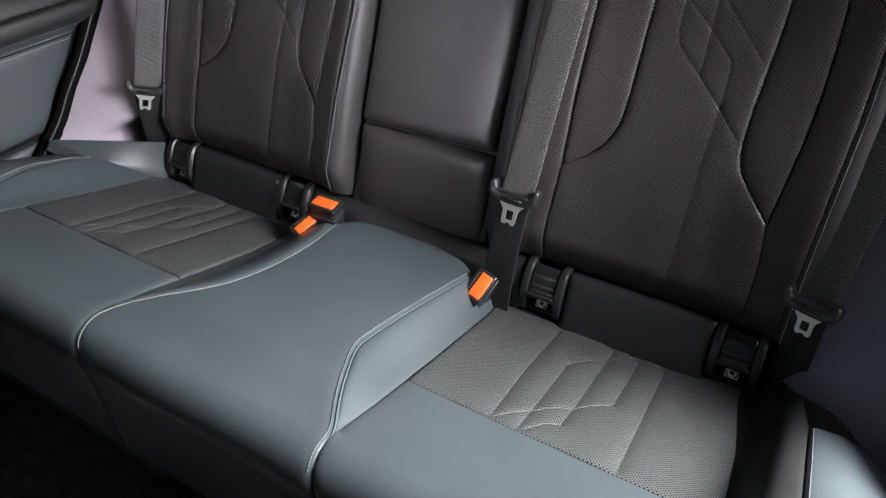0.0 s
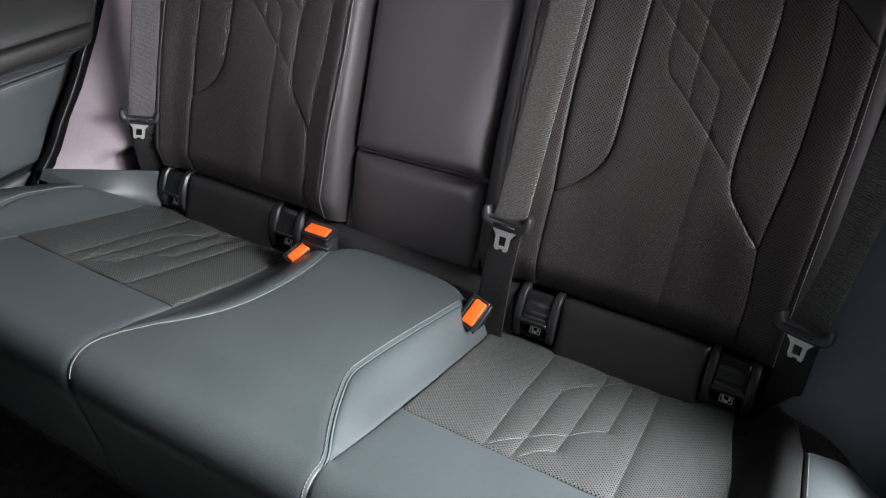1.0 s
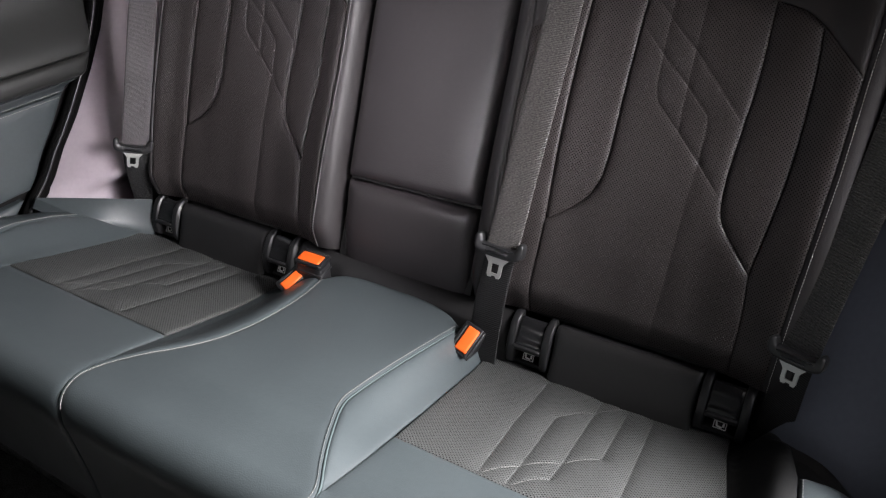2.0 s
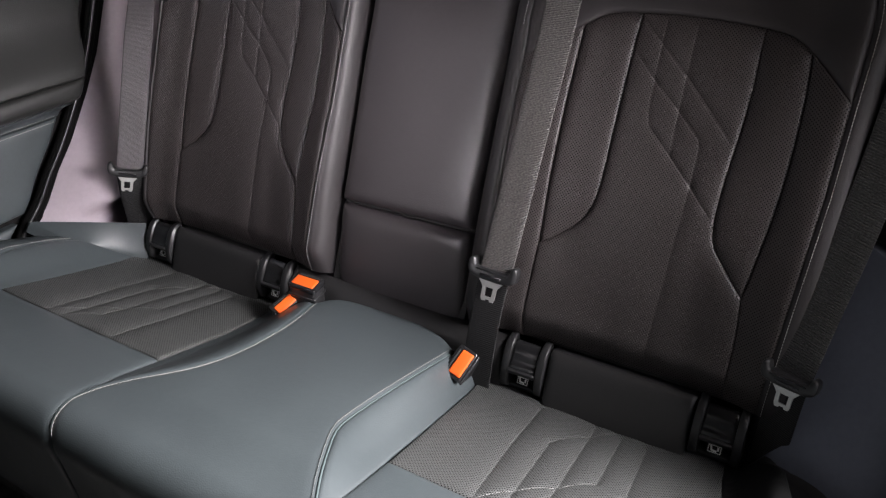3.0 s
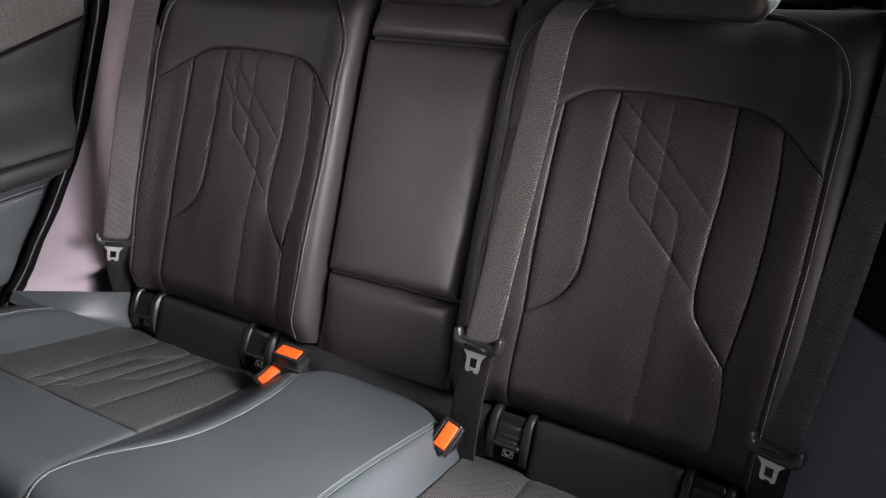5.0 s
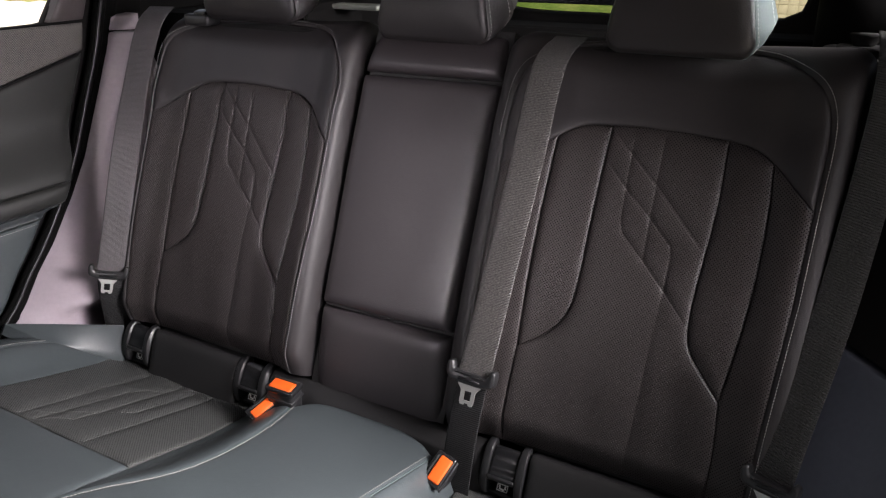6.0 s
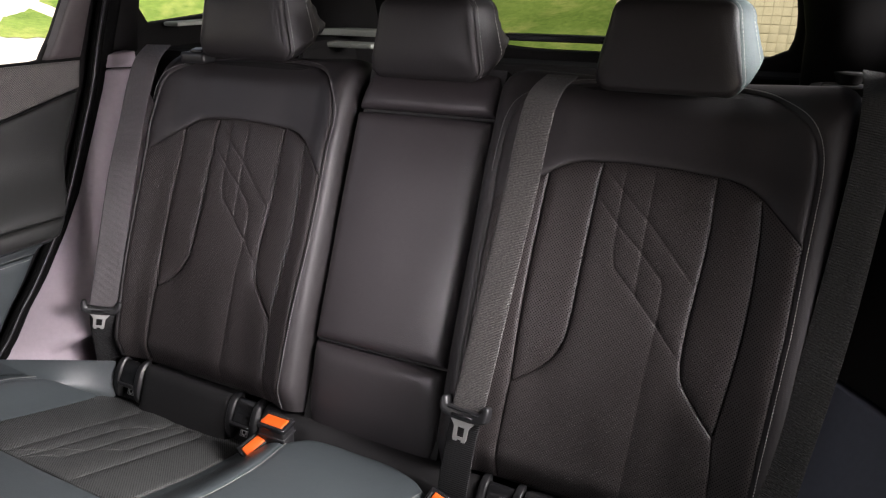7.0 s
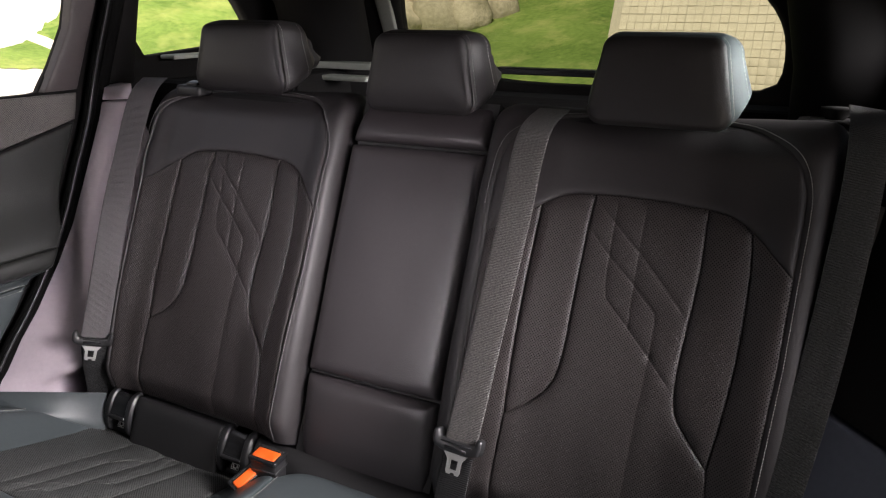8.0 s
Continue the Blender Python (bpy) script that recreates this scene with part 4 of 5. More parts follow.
# ---------------------------------------------------------------- headrests
def headrest(label, side):
    top = thing("headrest", label, "headrest", (0, 0, 0), "headrests of the bench")

    def ring(y, wb, wt, z0, z1, r, k=0.0):
        pts = []
        corners = [(-wb, z0), (wb, z0), (wt * 0.96, z1), (-wt * 0.96, z1)]
        for i, (cx, cz) in enumerate(corners):
            sx, sz = (1 if cx > 0 else -1), (1 if i > 1 else -1)
            ox, oz = cx - sx * r, cz - sz * r
            a0 = {(-1, -1): 180, (1, -1): 270, (1, 1): 0, (-1, 1): 90}[(sx, sz)]
            for a in range(0, 91, 15):
                t = radians(a0 + a)
                pts.append(Vector((ox + r * math.cos(t), y + k * (oz + r * math.sin(t) - z0), oz + r * math.sin(t))))
        return pts
    lean = 0.10

    def skin(specs):
        return loft([ring(*q, lean) for q in specs])
    part("pad", skin([(0.0, 0.030, 0.026, 0.048, 0.078, 0.008), (0.0003, 0.066, 0.058, 0.036, 0.098, 0.011), (0.0018, 0.080, 0.0705, 0.0235, 0.1070, 0.014), (0.0050, 0.0872, 0.0770, 0.0120, 0.1110, 0.0165),
                      (0.0100, 0.0900, 0.0795, 0.0030, 0.1125, 0.018), (0.0130, 0.0895, 0.0790, 0.004, 0.1120, 0.018)]), "headrest_leather", top, "smooth black leather front pad")
    part("side_panel", skin([(0.0125, 0.0885, 0.0780, 0.0045, 0.1115, 0.019), (0.0150, 0.0910, 0.0805, 0.002, 0.1140, 0.019), (0.040, 0.0985, 0.0885, 0.006, 0.1165, 0.026),
                             (0.066, 0.103, 0.0930, 0.020, 0.113, 0.026), (0.078, 0.099, 0.089, 0.030, 0.105, 0.024), (0.081, 0.092, 0.082, 0.036, 0.098, 0.02)]), side, top, "leather side band of the headrest")
    part("rear_shell", skin([(0.074, 0.088, 0.078, 0.034, 0.092, 0.018), (0.100, 0.094, 0.084, 0.036, 0.088, 0.018), (0.112, 0.088, 0.076, 0.042, 0.080, 0.014)]), "black_leather", top, "black leather rear of the headrest")
    for y, wb, wt, z0, z1, r in ((0.0185, 0.0921, 0.0817, 0.0025, 0.1144, 0.020), (0.0570, 0.1015, 0.0915, 0.0152, 0.1143, 0.026)):
        seam = ring(y, wb, wt, z0, z1, r, lean)
        for side in (seam[10:19], seam[23:28] + seam[0:4]):
            at = np.array([tuple(q) for q in side])
            run = np.r_[0, np.cumsum(np.linalg.norm(np.diff(at, axis=0), axis=1))]
            mid = Vector((0, y, 0.06))

            def surf(u, v, h, at=at, run=run, mid=mid):
                q = Vector([float(np.interp(u, run, at[:, k])) for k in range(3)])
                d = q - mid
                d.y = 0
                return q + d.normalized() * h + Vector((0, v, 0))
            stitches("stitching", [(0, 0), (float(run[-1]), 0)], surf, top, "thread", width=0.0007, pitch=0.0050, length=0.0036, lift=0.0001)
    for s in (-1, 1):
        rings = [[(s * 0.055 + 0.007 * math.cos(a), 0.078 + 0.1 * z + 0.007 * math.sin(a), z) for a in np.linspace(0, 2 * math.pi, 12, endpoint=False)] for z in (-0.06, 0.02, 0.05)]
        part("post", loft(rings), "gloss", top, "black steel headrest post")
    return top


# only this headrest has teal sides: the window's light put into their colour
head = headrest("black leather headrest, its stitched sides painted pale teal as lit", "headrest_teal")
head.matrix_basis = pose(SEAT_X + 0.017, 0.185, 1.2585) @ Matrix.Diagonal((1.03, 1.0, 1.045, 1.0))
mid_head = headrest("black leather headrest over the middle backrest", "headrest_leather")
mid_head.matrix_basis = pose(0.007, 0.195, 1.2545) @ Matrix.Diagonal((1.05, 1.0, 1.065, 1.0))
left_head = copy_thing(mid_head, pose(-SEAT_X - 0.001, 0.198, 1.2685) @ Matrix.Diagonal((1.08, 1.0, 0.99, 1.0)))
left_head["label"] = "black leather headrest with pale stitching beside the closed door"


def release_lever(x, y, z):
    """The folding lever on the seat's shoulder."""
    top = thing("release_lever", "glossy black seat release lever on the backrest's shoulder", "lever", (x, y, z))
    part("housing", rounded_box((0.060, 0.036, 0.020), 0.007, Matrix(), 3), "plastic", top)
    part("lever", rounded_box((0.030, 0.018, 0.008), 0.003, Matrix.Translation((0.008, -0.004, 0.012)) @ pose(0, 0, 0, 12, 0, 0), 3), "gloss", top, "glossy black lever")
    return top


release_lever(-0.492, 0.232, 1.266)


# ---------------------------------------------------------------- bench cushion
bench = thing("bench_cushion", "teal-grey leather bench cushion with two quilted inserts", "car seat")
ins_l = [(-0.203, -0.040), (-0.190, 0.05), (-0.182, 0.137), (-0.169, 0.2855)]
ins_r = [(0.193, 0.2855), (0.180, 0.14), (0.160, 0.026), (0.155, -0.040)]
quilt_lines = [
    [(-0.092, 0.012), (-0.080, 0.15), (-0.063, 0.281)],
    [(-0.0115, 0.010), (-0.009, 0.035), (0.003, 0.188), (0.005, 0.232), (-0.010, 0.250), (-0.027, 0.281)],
    [(-0.029, 0.281), (-0.033, 0.23), (-0.045, 0.090), (-0.009, 0.035), (0.027, -0.013), (0.044, -0.030)],
    [(0.027, 0.014), (0.037, 0.146), (0.003, 0.188), (-0.033, 0.229), (-0.064, 0.280)],
    [(0.062, 0.012), (0.086, 0.282)],
]
pleats = [quilt_lines[0], quilt_lines[1][:4], quilt_lines[2][:3], quilt_lines[3][:2], quilt_lines[4]]
sewn = [quilt_lines[1][3:], quilt_lines[2][2:], quilt_lines[3][1:]]
sag = lambda u, v: 0.0012 * noise.noise(Vector((u * 11, v * 11, 5.3)))
for c in (CUSHION_X, -CUSHION_X):
    surf = lambda u, v, h, c=c: cushion_surface(u + c, v, h)
    panel("insert", ins_l + ins_r, surf, "insert", bench, (0.0025, 0.008), [(q, 0.0046, 0.0095) for q in pleats] + [(q, 0.0016, 0.0034) for q in sewn], 0.0075, extra=sag,
          label="grey perforated leather insert quilted with diamond lines")
    relief = [(q, 0.0046, 0.0095) for q in pleats] + [(q, 0.0016, 0.0034) for q in sewn]

    def quilted(u, v, h, surf=surf, relief=relief):
        for line, dep, wid in relief:
            near = 1.0
            for (ax, ay), (bx, by) in zip(line[:-1], line[1:]):
                ex, ey = bx - ax, by - ay
                k = min(max(((u - ax) * ex + (v - ay) * ey) / (ex * ex + ey * ey), 0.0), 1.0)
                near = min(near, math.hypot(ax + ex * k - u, ay + ey * k - v))
            h -= dep * math.exp(-near / wid)
        return surf(u, v, h + sag(u, v))
    for q in sewn:
        stitches("stitching", q, quilted, bench, "quilt_thread", pitch=0.0044, length=0.0034, width=0.0008, lift=0.0002)
    for q in pleats:
        stitches("stitching", [(x - 0.0012, y) for x, y in q], quilted, bench, "quilt_thread", pitch=0.0052, length=0.0024, width=0.0006, lift=0.0001)

BOTTOM = 0.66
hump_l = [(x, s) for s, x in HUMP_L]
hump_r = [(x, s) for s, x in HUMP_R]
down_l = [(-0.149, 0.462), (-0.143, 0.480), (-0.134, 0.497), (-0.128, 0.53), (-0.124, BOTTOM)]
down_r = [(0.214, 0.455), (0.219, 0.479), (0.230, 0.503), (0.240, 0.53), (0.246, BOTTOM)]
Sm = lambda p: [tuple(q) for q in smooth_line(p, 2)]
hl, hr = Sm(hump_l[1:-1] + down_l), Sm(hump_r[1:] + down_r)
back_edge = Sm([(-0.111, 0.043), (-0.100, 0.012), (-0.075, -0.004), (0.020, -0.012), (0.105, 0.004), (0.146, 0.039)])
panel("centre_panel", hl[::-1] + back_edge[1:-1] + hr, cushion_surface, "seat_leather", bench, (0.005, 0.012), extra=sag, label="smooth teal leather middle panel")
fr = [(x, s) for s, x in FOOT_R]
fl = [(x, s) for s, x in FOOT_L]
hr_top = Sm(hump_r[1:])
hl_top = Sm(hump_l[1:-1])
panel("centre_flank", [(0.170, -0.03)] + fr[1:-1] + hr_top[::-1], cushion_surface, "seat_leather", bench, (0.005, 0.010), label="smooth teal leather flank")
panel("centre_flank", hl_top + fl[::-1][1:] + [(-0.150, -0.05)], cushion_surface, "seat_leather", bench, (0.005, 0.010), label="smooth teal leather flank")
right_front_side = [(0.204, 0.286), (0.206, 0.334), (0.209, 0.414), (0.214, 0.455), (0.219, 0.479), (0.230, 0.503), (0.240, 0.53), (0.246, BOTTOM)]
left_front_side = [(-0.180, 0.286), (-0.172, 0.359), (-0.162, 0.418), (-0.155, 0.442), (-0.149, 0.462), (-0.143, 0.480), (-0.134, 0.497), (-0.128, 0.53), (-0.124, BOTTOM)]
panel("front_panel", [(0.566, 0.286)] + [(0.204, 0.286)] + right_front_side[1:] + [(0.566, BOTTOM)], cushion_surface, "seat_leather", bench, (0.003, 0.010), extra=sag,
      label="smooth teal leather front panel")
panel("front_panel", [(-0.542, 0.286)] + left_front_side + [(-0.545, BOTTOM)], cushion_surface, "seat_leather", bench, (0.005, 0.012), extra=sag,
      label="smooth teal leather front panel")
panel("side_strip", [(0.530, -0.04), (0.534, 0.026), (0.553, 0.14), (0.567, 0.286), (0.568, BOTTOM), (0.622, BOTTOM), (0.623, 0.27), (0.618, 0.20), (0.613, 0.125), (0.600, 0.06), (0.570, 0.0)], cushion_surface,
      "strip_leather", bench, (0.004, 0.010), label="smooth black leather side strip")
panel("outer_strip", [(0.615, 0.122), (0.620, 0.20), (0.625, 0.27), (0.624, BOTTOM), (0.708, BOTTOM), (0.716, 0.25), (0.714, 0.17), (0.704, 0.132), (0.664, 0.116)], cushion_surface,
      "seat_leather", bench, (0.005, 0.012), label="smooth teal leather outer strip")
stitches("stitching", [(0.618, 0.128), (0.6235, 0.20), (0.6285, 0.27), (0.6275, 0.5)], lambda u, v, h: cushion_surface(u, v, h - 0.001), bench, "thread", label="pale thread")
panel("side_strip", [(-0.577, -0.04), (-0.563, 0.05), (-0.556, 0.137), (-0.543, 0.286), (-0.546, BOTTOM), (-0.59, BOTTOM), (-0.595, 0.30), (-0.618, 0.223), (-0.626, 0.154), (-0.618, 0.105), (-0.585, 0.03)],
      cushion_surface, "seat_leather", bench, (0.004, 0.010), label="smooth teal leather side strip")
panel("outer_strip", [(-0.620, 0.103), (-0.628, 0.154), (-0.620, 0.224), (-0.597, 0.30), (-0.592, BOTTOM), (-0.69, BOTTOM), (-0.705, 0.25), (-0.70, 0.10)], cushion_surface,
      "seat_leather", bench, (0.005, 0.012), label="smooth teal leather outer strip")
stitches("stitching", [(-0.622, 0.112), (-0.630, 0.156), (-0.622, 0.228), (-0.600, 0.30), (-0.595, 0.48)], lambda u, v, h: cushion_surface(u, v, h), bench, "thread", pitch=0.0043, length=0.0039, width=0.0007, lift=0.0002, label="pale thread")
for line, dx, cord, sink in ((hl[: len(hl) * 3 // 4], 0.0055, "quilt_thread", 0.0), (hr[: len(hr) * 3 // 4], -0.0055, "dark_thread", 0.0005)):
    stitches("stitching", [(x + dx, s) for x, s in line], lambda u, v, h, sink=sink: cushion_surface(u, v, h - sink), bench, cord, width=0.00065, pitch=0.0043, length=0.0036, label="pale thread")
# piping along both middle seams
for line in (hl, hr):
    path = [cushion_surface(x, s, -0.0032) for x, s in resample(line, 0.008)]
    tube(path, 0.0015, "headrest_teal", "piping", bench, "", 1.0, 8)
# foam body under the covers
mid_rows = []
for x in np.linspace(-0.69, 0.69, 40):
    mid_rows.append([cushion_surface(x, s, -0.022) for s in np.linspace(-0.045, BOTTOM, 24)] + [Vector((x, -0.36, 0.60)), Vector((x, 0.0, 0.60))])
part("body", loft(mid_rows), "core", bench, "dark foam body of the cushion")


# ---------------------------------------------------------------- trim between cushion and backrests
def low_surface(u, v, h):
    return back_place(u, v, h + 0.004 - 0.5 * max(0.02 - v, 0) * 0.0 - 0.010 * sstep(v, 0.05, 0.09))


for u0, u1 in ((-0.484, -0.270), (0.274, 0.479)):
    ob = panel("trim", [(u0, -0.05), (u0, 0.068), (u1, 0.068), (u1, -0.05)], low_surface, "black_leather", None, (0.006, 0.012), skirt=0.03)
    tagged(ob, "black leather strip between cushion and backrest", "", "", "structure")
ob = panel("trim", [(-0.202, -0.05), (-0.202, 0.066), (0.206, 0.066), (0.206, -0.05)], lambda u, v, h: back_place(u, v, h - 0.004 + 0.010 * math.sin(max(min(v / 0.066, 1), 0) * math.pi)),
           "black_leather", None, (0.010, 0.018), skirt=0.03)
tagged(ob, "black leather strip behind the middle cushion", "", "", "structure")


def patch(name, a, b, c, d, mat, label, bulge=0.012):
    """A softly swollen four-sided filler pad."""
    a, b, c, d = (Vector(q) for q in (a, b, c, d))
    n = ((b - a).cross(d - a)).normalized()

    def surf(u, v, h):
        return (a * (1 - u) + b * u) * (1 - v) + (d * (1 - u) + c * u) * v + n * (h + bulge * math.sin(math.pi * u) * math.sin(math.pi * v))
    ob = panel(name, [(0, 0), (1, 0), (1, 1), (0, 1)], surf, mat, None, (0.004, 0.12), step=0.06, skirt=0.02)
    return tagged(ob, label, "", "", "structure")


patch("trim", (-0.612, -0.108, 0.728), (-0.552, -0.012, 0.664), (-0.556, 0.004, 0.730), (-0.690, -0.140, 0.766), "seat_leather", "teal leather filler pad beside the bench", 0.006)
patch("trim", (0.545, -0.005, 0.655), (0.625, -0.085, 0.700), (0.70, -0.13, 0.715), (0.590, 0.010, 0.715), "black_leather", "black leather filler pad beside the bench", 0.004)


# ---------------------------------------------------------------- child seat anchors
def anchor(label):
    top = thing("child_seat_anchor", label, "seat anchor", (0, 0, 0), "child seat anchors of the bench")
    for s in (-1, 1):
        # curved fin: an upright blade with a rounded front
        prof = [(-0.012, -0.006), (-0.016, 0.012), (-0.014, 0.030), (-0.006, 0.050), (0.004, 0.064), (0.018, 0.070), (0.030, 0.068), (0.030, -0.010)]
        prof = smooth_line(prof, 1, True)
        rings = []
        for x, k in ((-0.0055, 0.0016), (-0.0042, 0), (0.0042, 0), (0.0055, 0.0016)):
            c = prof.mean(0)
            rings.append([(s * 0.0265 + x, p[0] + (c[0] - p[0]) * k * 20, p[1] + (c[1] - p[1]) * k * 20) for p in prof])
        part("fin", loft(rings), "plastic", top, "black plastic side fin")
    lump = smooth_line([(0.020, 0.066), (0.010, 0.064), (0.002, 0.054), (-0.004, 0.042), (-0.009, 0.036), (-0.0115, 0.031), (-0.0105, 0.025), (-0.004, 0.022), (0.006, 0.024), (0.020, 0.030)], 2, True)
    rings = []
    for x, k in ((-0.0215, 0.72), (-0.0208, 0.90), (-0.019, 0.985), (-0.016, 1.0), (0.016, 1.0), (0.019, 0.985), (0.0208, 0.90), (0.0215, 0.72)):
        c = np.array([0.010, 0.045])
        rings.append([(x, *(c + (p - c) * k)) for p in lump])
    part("flap", loft(rings), "gloss", top, "rounded glossy black plastic flap")
    part("flap_lip", rounded_box((0.0415, 0.005, 0.0085), 0.0018, Matrix.Translation((0, -0.0125, 0.0285)) @ pose(0, 0, 0, 20, 0, 0), 2), "plastic", top)
    part("recess", rounded_box((0.046, 0.012, 0.060), 0.002, Matrix.Translation((0, 0.022, 0.022))), "core", top, "dark recess")
    shelf = part("sill", rounded_box((0.046, 0.020, 0.008), 0.002, Matrix.Translation((0, 0.004, -0.002)) @ pose(0, 0, 0, 12, 0, 0)), "plastic", top)
    # printed pictogram as plain shapes
    tag = part("label_plate", rounded_box((0.020, 0.0012, 0.011), 0.0004, Matrix.Translation((0, -0.0035, 0.0095)) @ pose(0, 0, 0, -30, 0, 0)), "core", top)
    m = Matrix.Translation((0, -0.0046, 0.0095)) @ pose(0, 0, 0, -30, 0, 0)
    bm = bmesh.new()
    for dx, dz, w, h, r in ((0, 0.0046, 0.0165, 0.0010, 0), (0, -0.0046, 0.0165, 0.0010, 0), (-0.0078, 0, 0.0010, 0.0090, 0), (0.0078, 0, 0.0010, 0.0090, 0), (-0.0042, 0.0006, 0.0024, 0.0070, -14), (-0.0008, -0.0022, 0.0076, 0.0024, 8), (0.0044, 0.0010, 0.0026, 0.0050, 0)):
        g = rounded_box((w, 0.0006, h), 0, m @ Matrix.Translation((dx, 0, dz)) @ pose(0, 0, 0, 0, r, 0))
        me = bpy.data.meshes.new("tmp")
        g.to_mesh(me)
        g.free()
        bm.from_mesh(me)
        bpy.data.meshes.remove(me)
    part("pictogram", bm, "print", tag, "white printed pictogram", False)
    return top


first = anchor("black plastic child seat anchor cover between cushion and backrest")
ANCHORS = (0.2395, 0.5135, -0.518, -0.2355)
first.matrix_basis = pose(ANCHORS[0], 0.0, 0.665)
for x in ANCHORS[1:]:
    copy_thing(first, pose(x, 0.0, 0.665))


# ---------------------------------------------------------------- belts
def tongue(parent, m, belt):
    """The grip with the webbing slot, and the steel plate below it. Its own z is up the strap, y towards the seat."""
    shape = smooth_line([(-0.0385, 0.009), (-0.0365, 0.0155), (-0.0300, 0.0165), (-0.0275, 0.010), (-0.0262, 0.0042), (0.0262, 0.0042), (0.0275, 0.010), (0.0300, 0.0165),
                         (0.0365, 0.0155), (0.0385, 0.009), (0.0375, -0.0025), (0.0335, -0.0085), (0.0190, -0.0130), (-0.0190, -0.0130), (-0.0335, -0.0085), (-0.0375, -0.0025)], 1, True)
    grip = panel("tongue_grip", shape, lambda u, v, h: m @ Vector((u, -0.006 - h - 0.0035 * (u / 0.038) ** 2, v)), "plastic", parent, (0.0042, 0.0060), step=0.0035, skirt=0.011, label="black plastic belt tongue grip")
    part("grip_rib", rounded_box((0.050, 0.0024, 0.0022), 0.0009, m @ Matrix.Translation((0, -0.0062, 0.0012))), "gloss", grip)
    part("grip_recess", rounded_box((0.034, 0.0012, 0.0045), 0.0005, m @ Matrix.Translation((0, -0.0066, -0.0058))), "gloss", grip)
    # steel plate with its catch hole
    outer = [(-0.0180, -0.008), (0.0180, -0.008), (0.0180, -0.0135), (0.0128, -0.0195), (0.0112, -0.0225), (0.0108, -0.0375), (0.0090, -0.0415), (0.004, -0.0415), (0.003, -0.039), (-0.003, -0.039), (-0.004, -0.0415), (-0.0090, -0.0415), (-0.0108, -0.0375), (-0.0112, -0.0225), (-0.0128, -0.0195), (-0.0180, -0.0135)]
    hole = [(-0.0058, -0.0215), (0.0058, -0.0215), (0.0055, -0.0350), (-0.0055, -0.0350)]
    from mathutils.geometry import delaunay_2d_cdt
    o, i = resample(outer, 0.003, True), resample(hole, 0.003, True)
    pts = np.vstack([o, i])
    no, ni = len(o), len(i)
    res = delaunay_2d_cdt([Vector(p) for p in pts], [(k, (k + 1) % no) for k in range(no)] + [(no + k, no + (k + 1) % ni) for k in range(ni)], [], 1, 1e-6)
    p2 = np.array([tuple(q) for q in res[0]])
    tri = [f for f in res[2] if inside(o, p2[list(f)].mean(0)[None])[0] and not inside(i, p2[list(f)].mean(0)[None])[0]]
    bm = bmesh.new()
    vs = [bm.verts.new((q[0], 0, q[1])) for q in p2]
    for f in tri:
        bm.faces.new([vs[k] for k in f])
    g = bmesh.ops.extrude_face_region(bm, geom=bm.faces[:])
    bmesh.ops.translate(bm, verts=[v for v in g["geom"] if isinstance(v, bmesh.types.BMVert)], vec=(0, -0.0026, 0))
    bmesh.ops.transform(bm, matrix=m, verts=bm.verts[:])
    part("tongue_plate", bm, "steel", grip, "bare steel latch plate", False)


def frame_matrix(place, across, up):
    """Axes: x across the strap, z up it, y towards the seat."""
    x = Vector(across).normalized()
    z = Vector(up).normalized()
    y = z.cross(x).normalized()
    x = y.cross(z).normalized()
    m = Matrix((x, y, z)).transposed().to_4x4()
    m.translation = Vector(place)
    return m


def belt(label, upper, lower, across_u, across_l, tongue_at, tongue_across, tongue_up, cloth="webbing", size=1.0):
    top = thing("seat_belt", label, "seat belt", (0, 0, 0), "seat belts of the bench")
    strip("webbing", upper, across_u, 0.048, cloth, top, label="woven webbing")
    strip("lower_webbing", lower, across_l, 0.047, "shaded_lap_webbing", top, label="woven webbing to the anchor, painted black for shade")
    tongue(top, frame_matrix(tongue_at, tongue_across, tongue_up) @ Matrix.Scale(size, 4), top)
    return top


bp = back_place
belt("dark grey seat belt hanging before the middle backrest",
     [bp(0.212, 0.655, -0.02), bp(0.210, 0.60, 0.038), bp(0.206, 0.47, 0.045), bp(0.196, 0.30, 0.046), bp(0.188, 0.185, 0.044), bp(0.184, 0.155, 0.043)],
     [bp(0.184, 0.158, 0.038), bp(0.180, 0.115, 0.034), bp(0.177, 0.045, 0.026), bp(0.175, -0.05, 0.01)],
     [(1, 0, 0)] * 4 + [(1, 0.02, -0.04)] * 2, [(1, 0, 0)] * 4,
     bp(0.184, 0.163, 0.046), (1, 0.0, 0.13), BACK_UP + Vector((0.02, 0, 0)))
W = (0.62, 0.78, -0.02)
W2 = (0.90, 0.42, -0.02)
belt("seat belt hanging beside the side trim, painted lighter as lit",
     [(-0.585, 0.225, 1.285), (-0.571, 0.174, 1.252), (-0.567, 0.118, 1.142), (-0.564, 0.072, 1.034), (-0.564, 0.025, 0.905), (-0.564, -0.002, 0.833)],
     [(-0.567, 0.004, 0.840), (-0.568, 0.000, 0.80), (-0.574, 0.004, 0.750), (-0.584, 0.012, 0.68)],
     [W2, W2, W2, W, W, W], [W] * 4, (-0.5625, -0.005, 0.837), W, (0, 0.34, 1), "lit_webbing", 0.90)
W = V = (0.87, -0.48, -0.05)
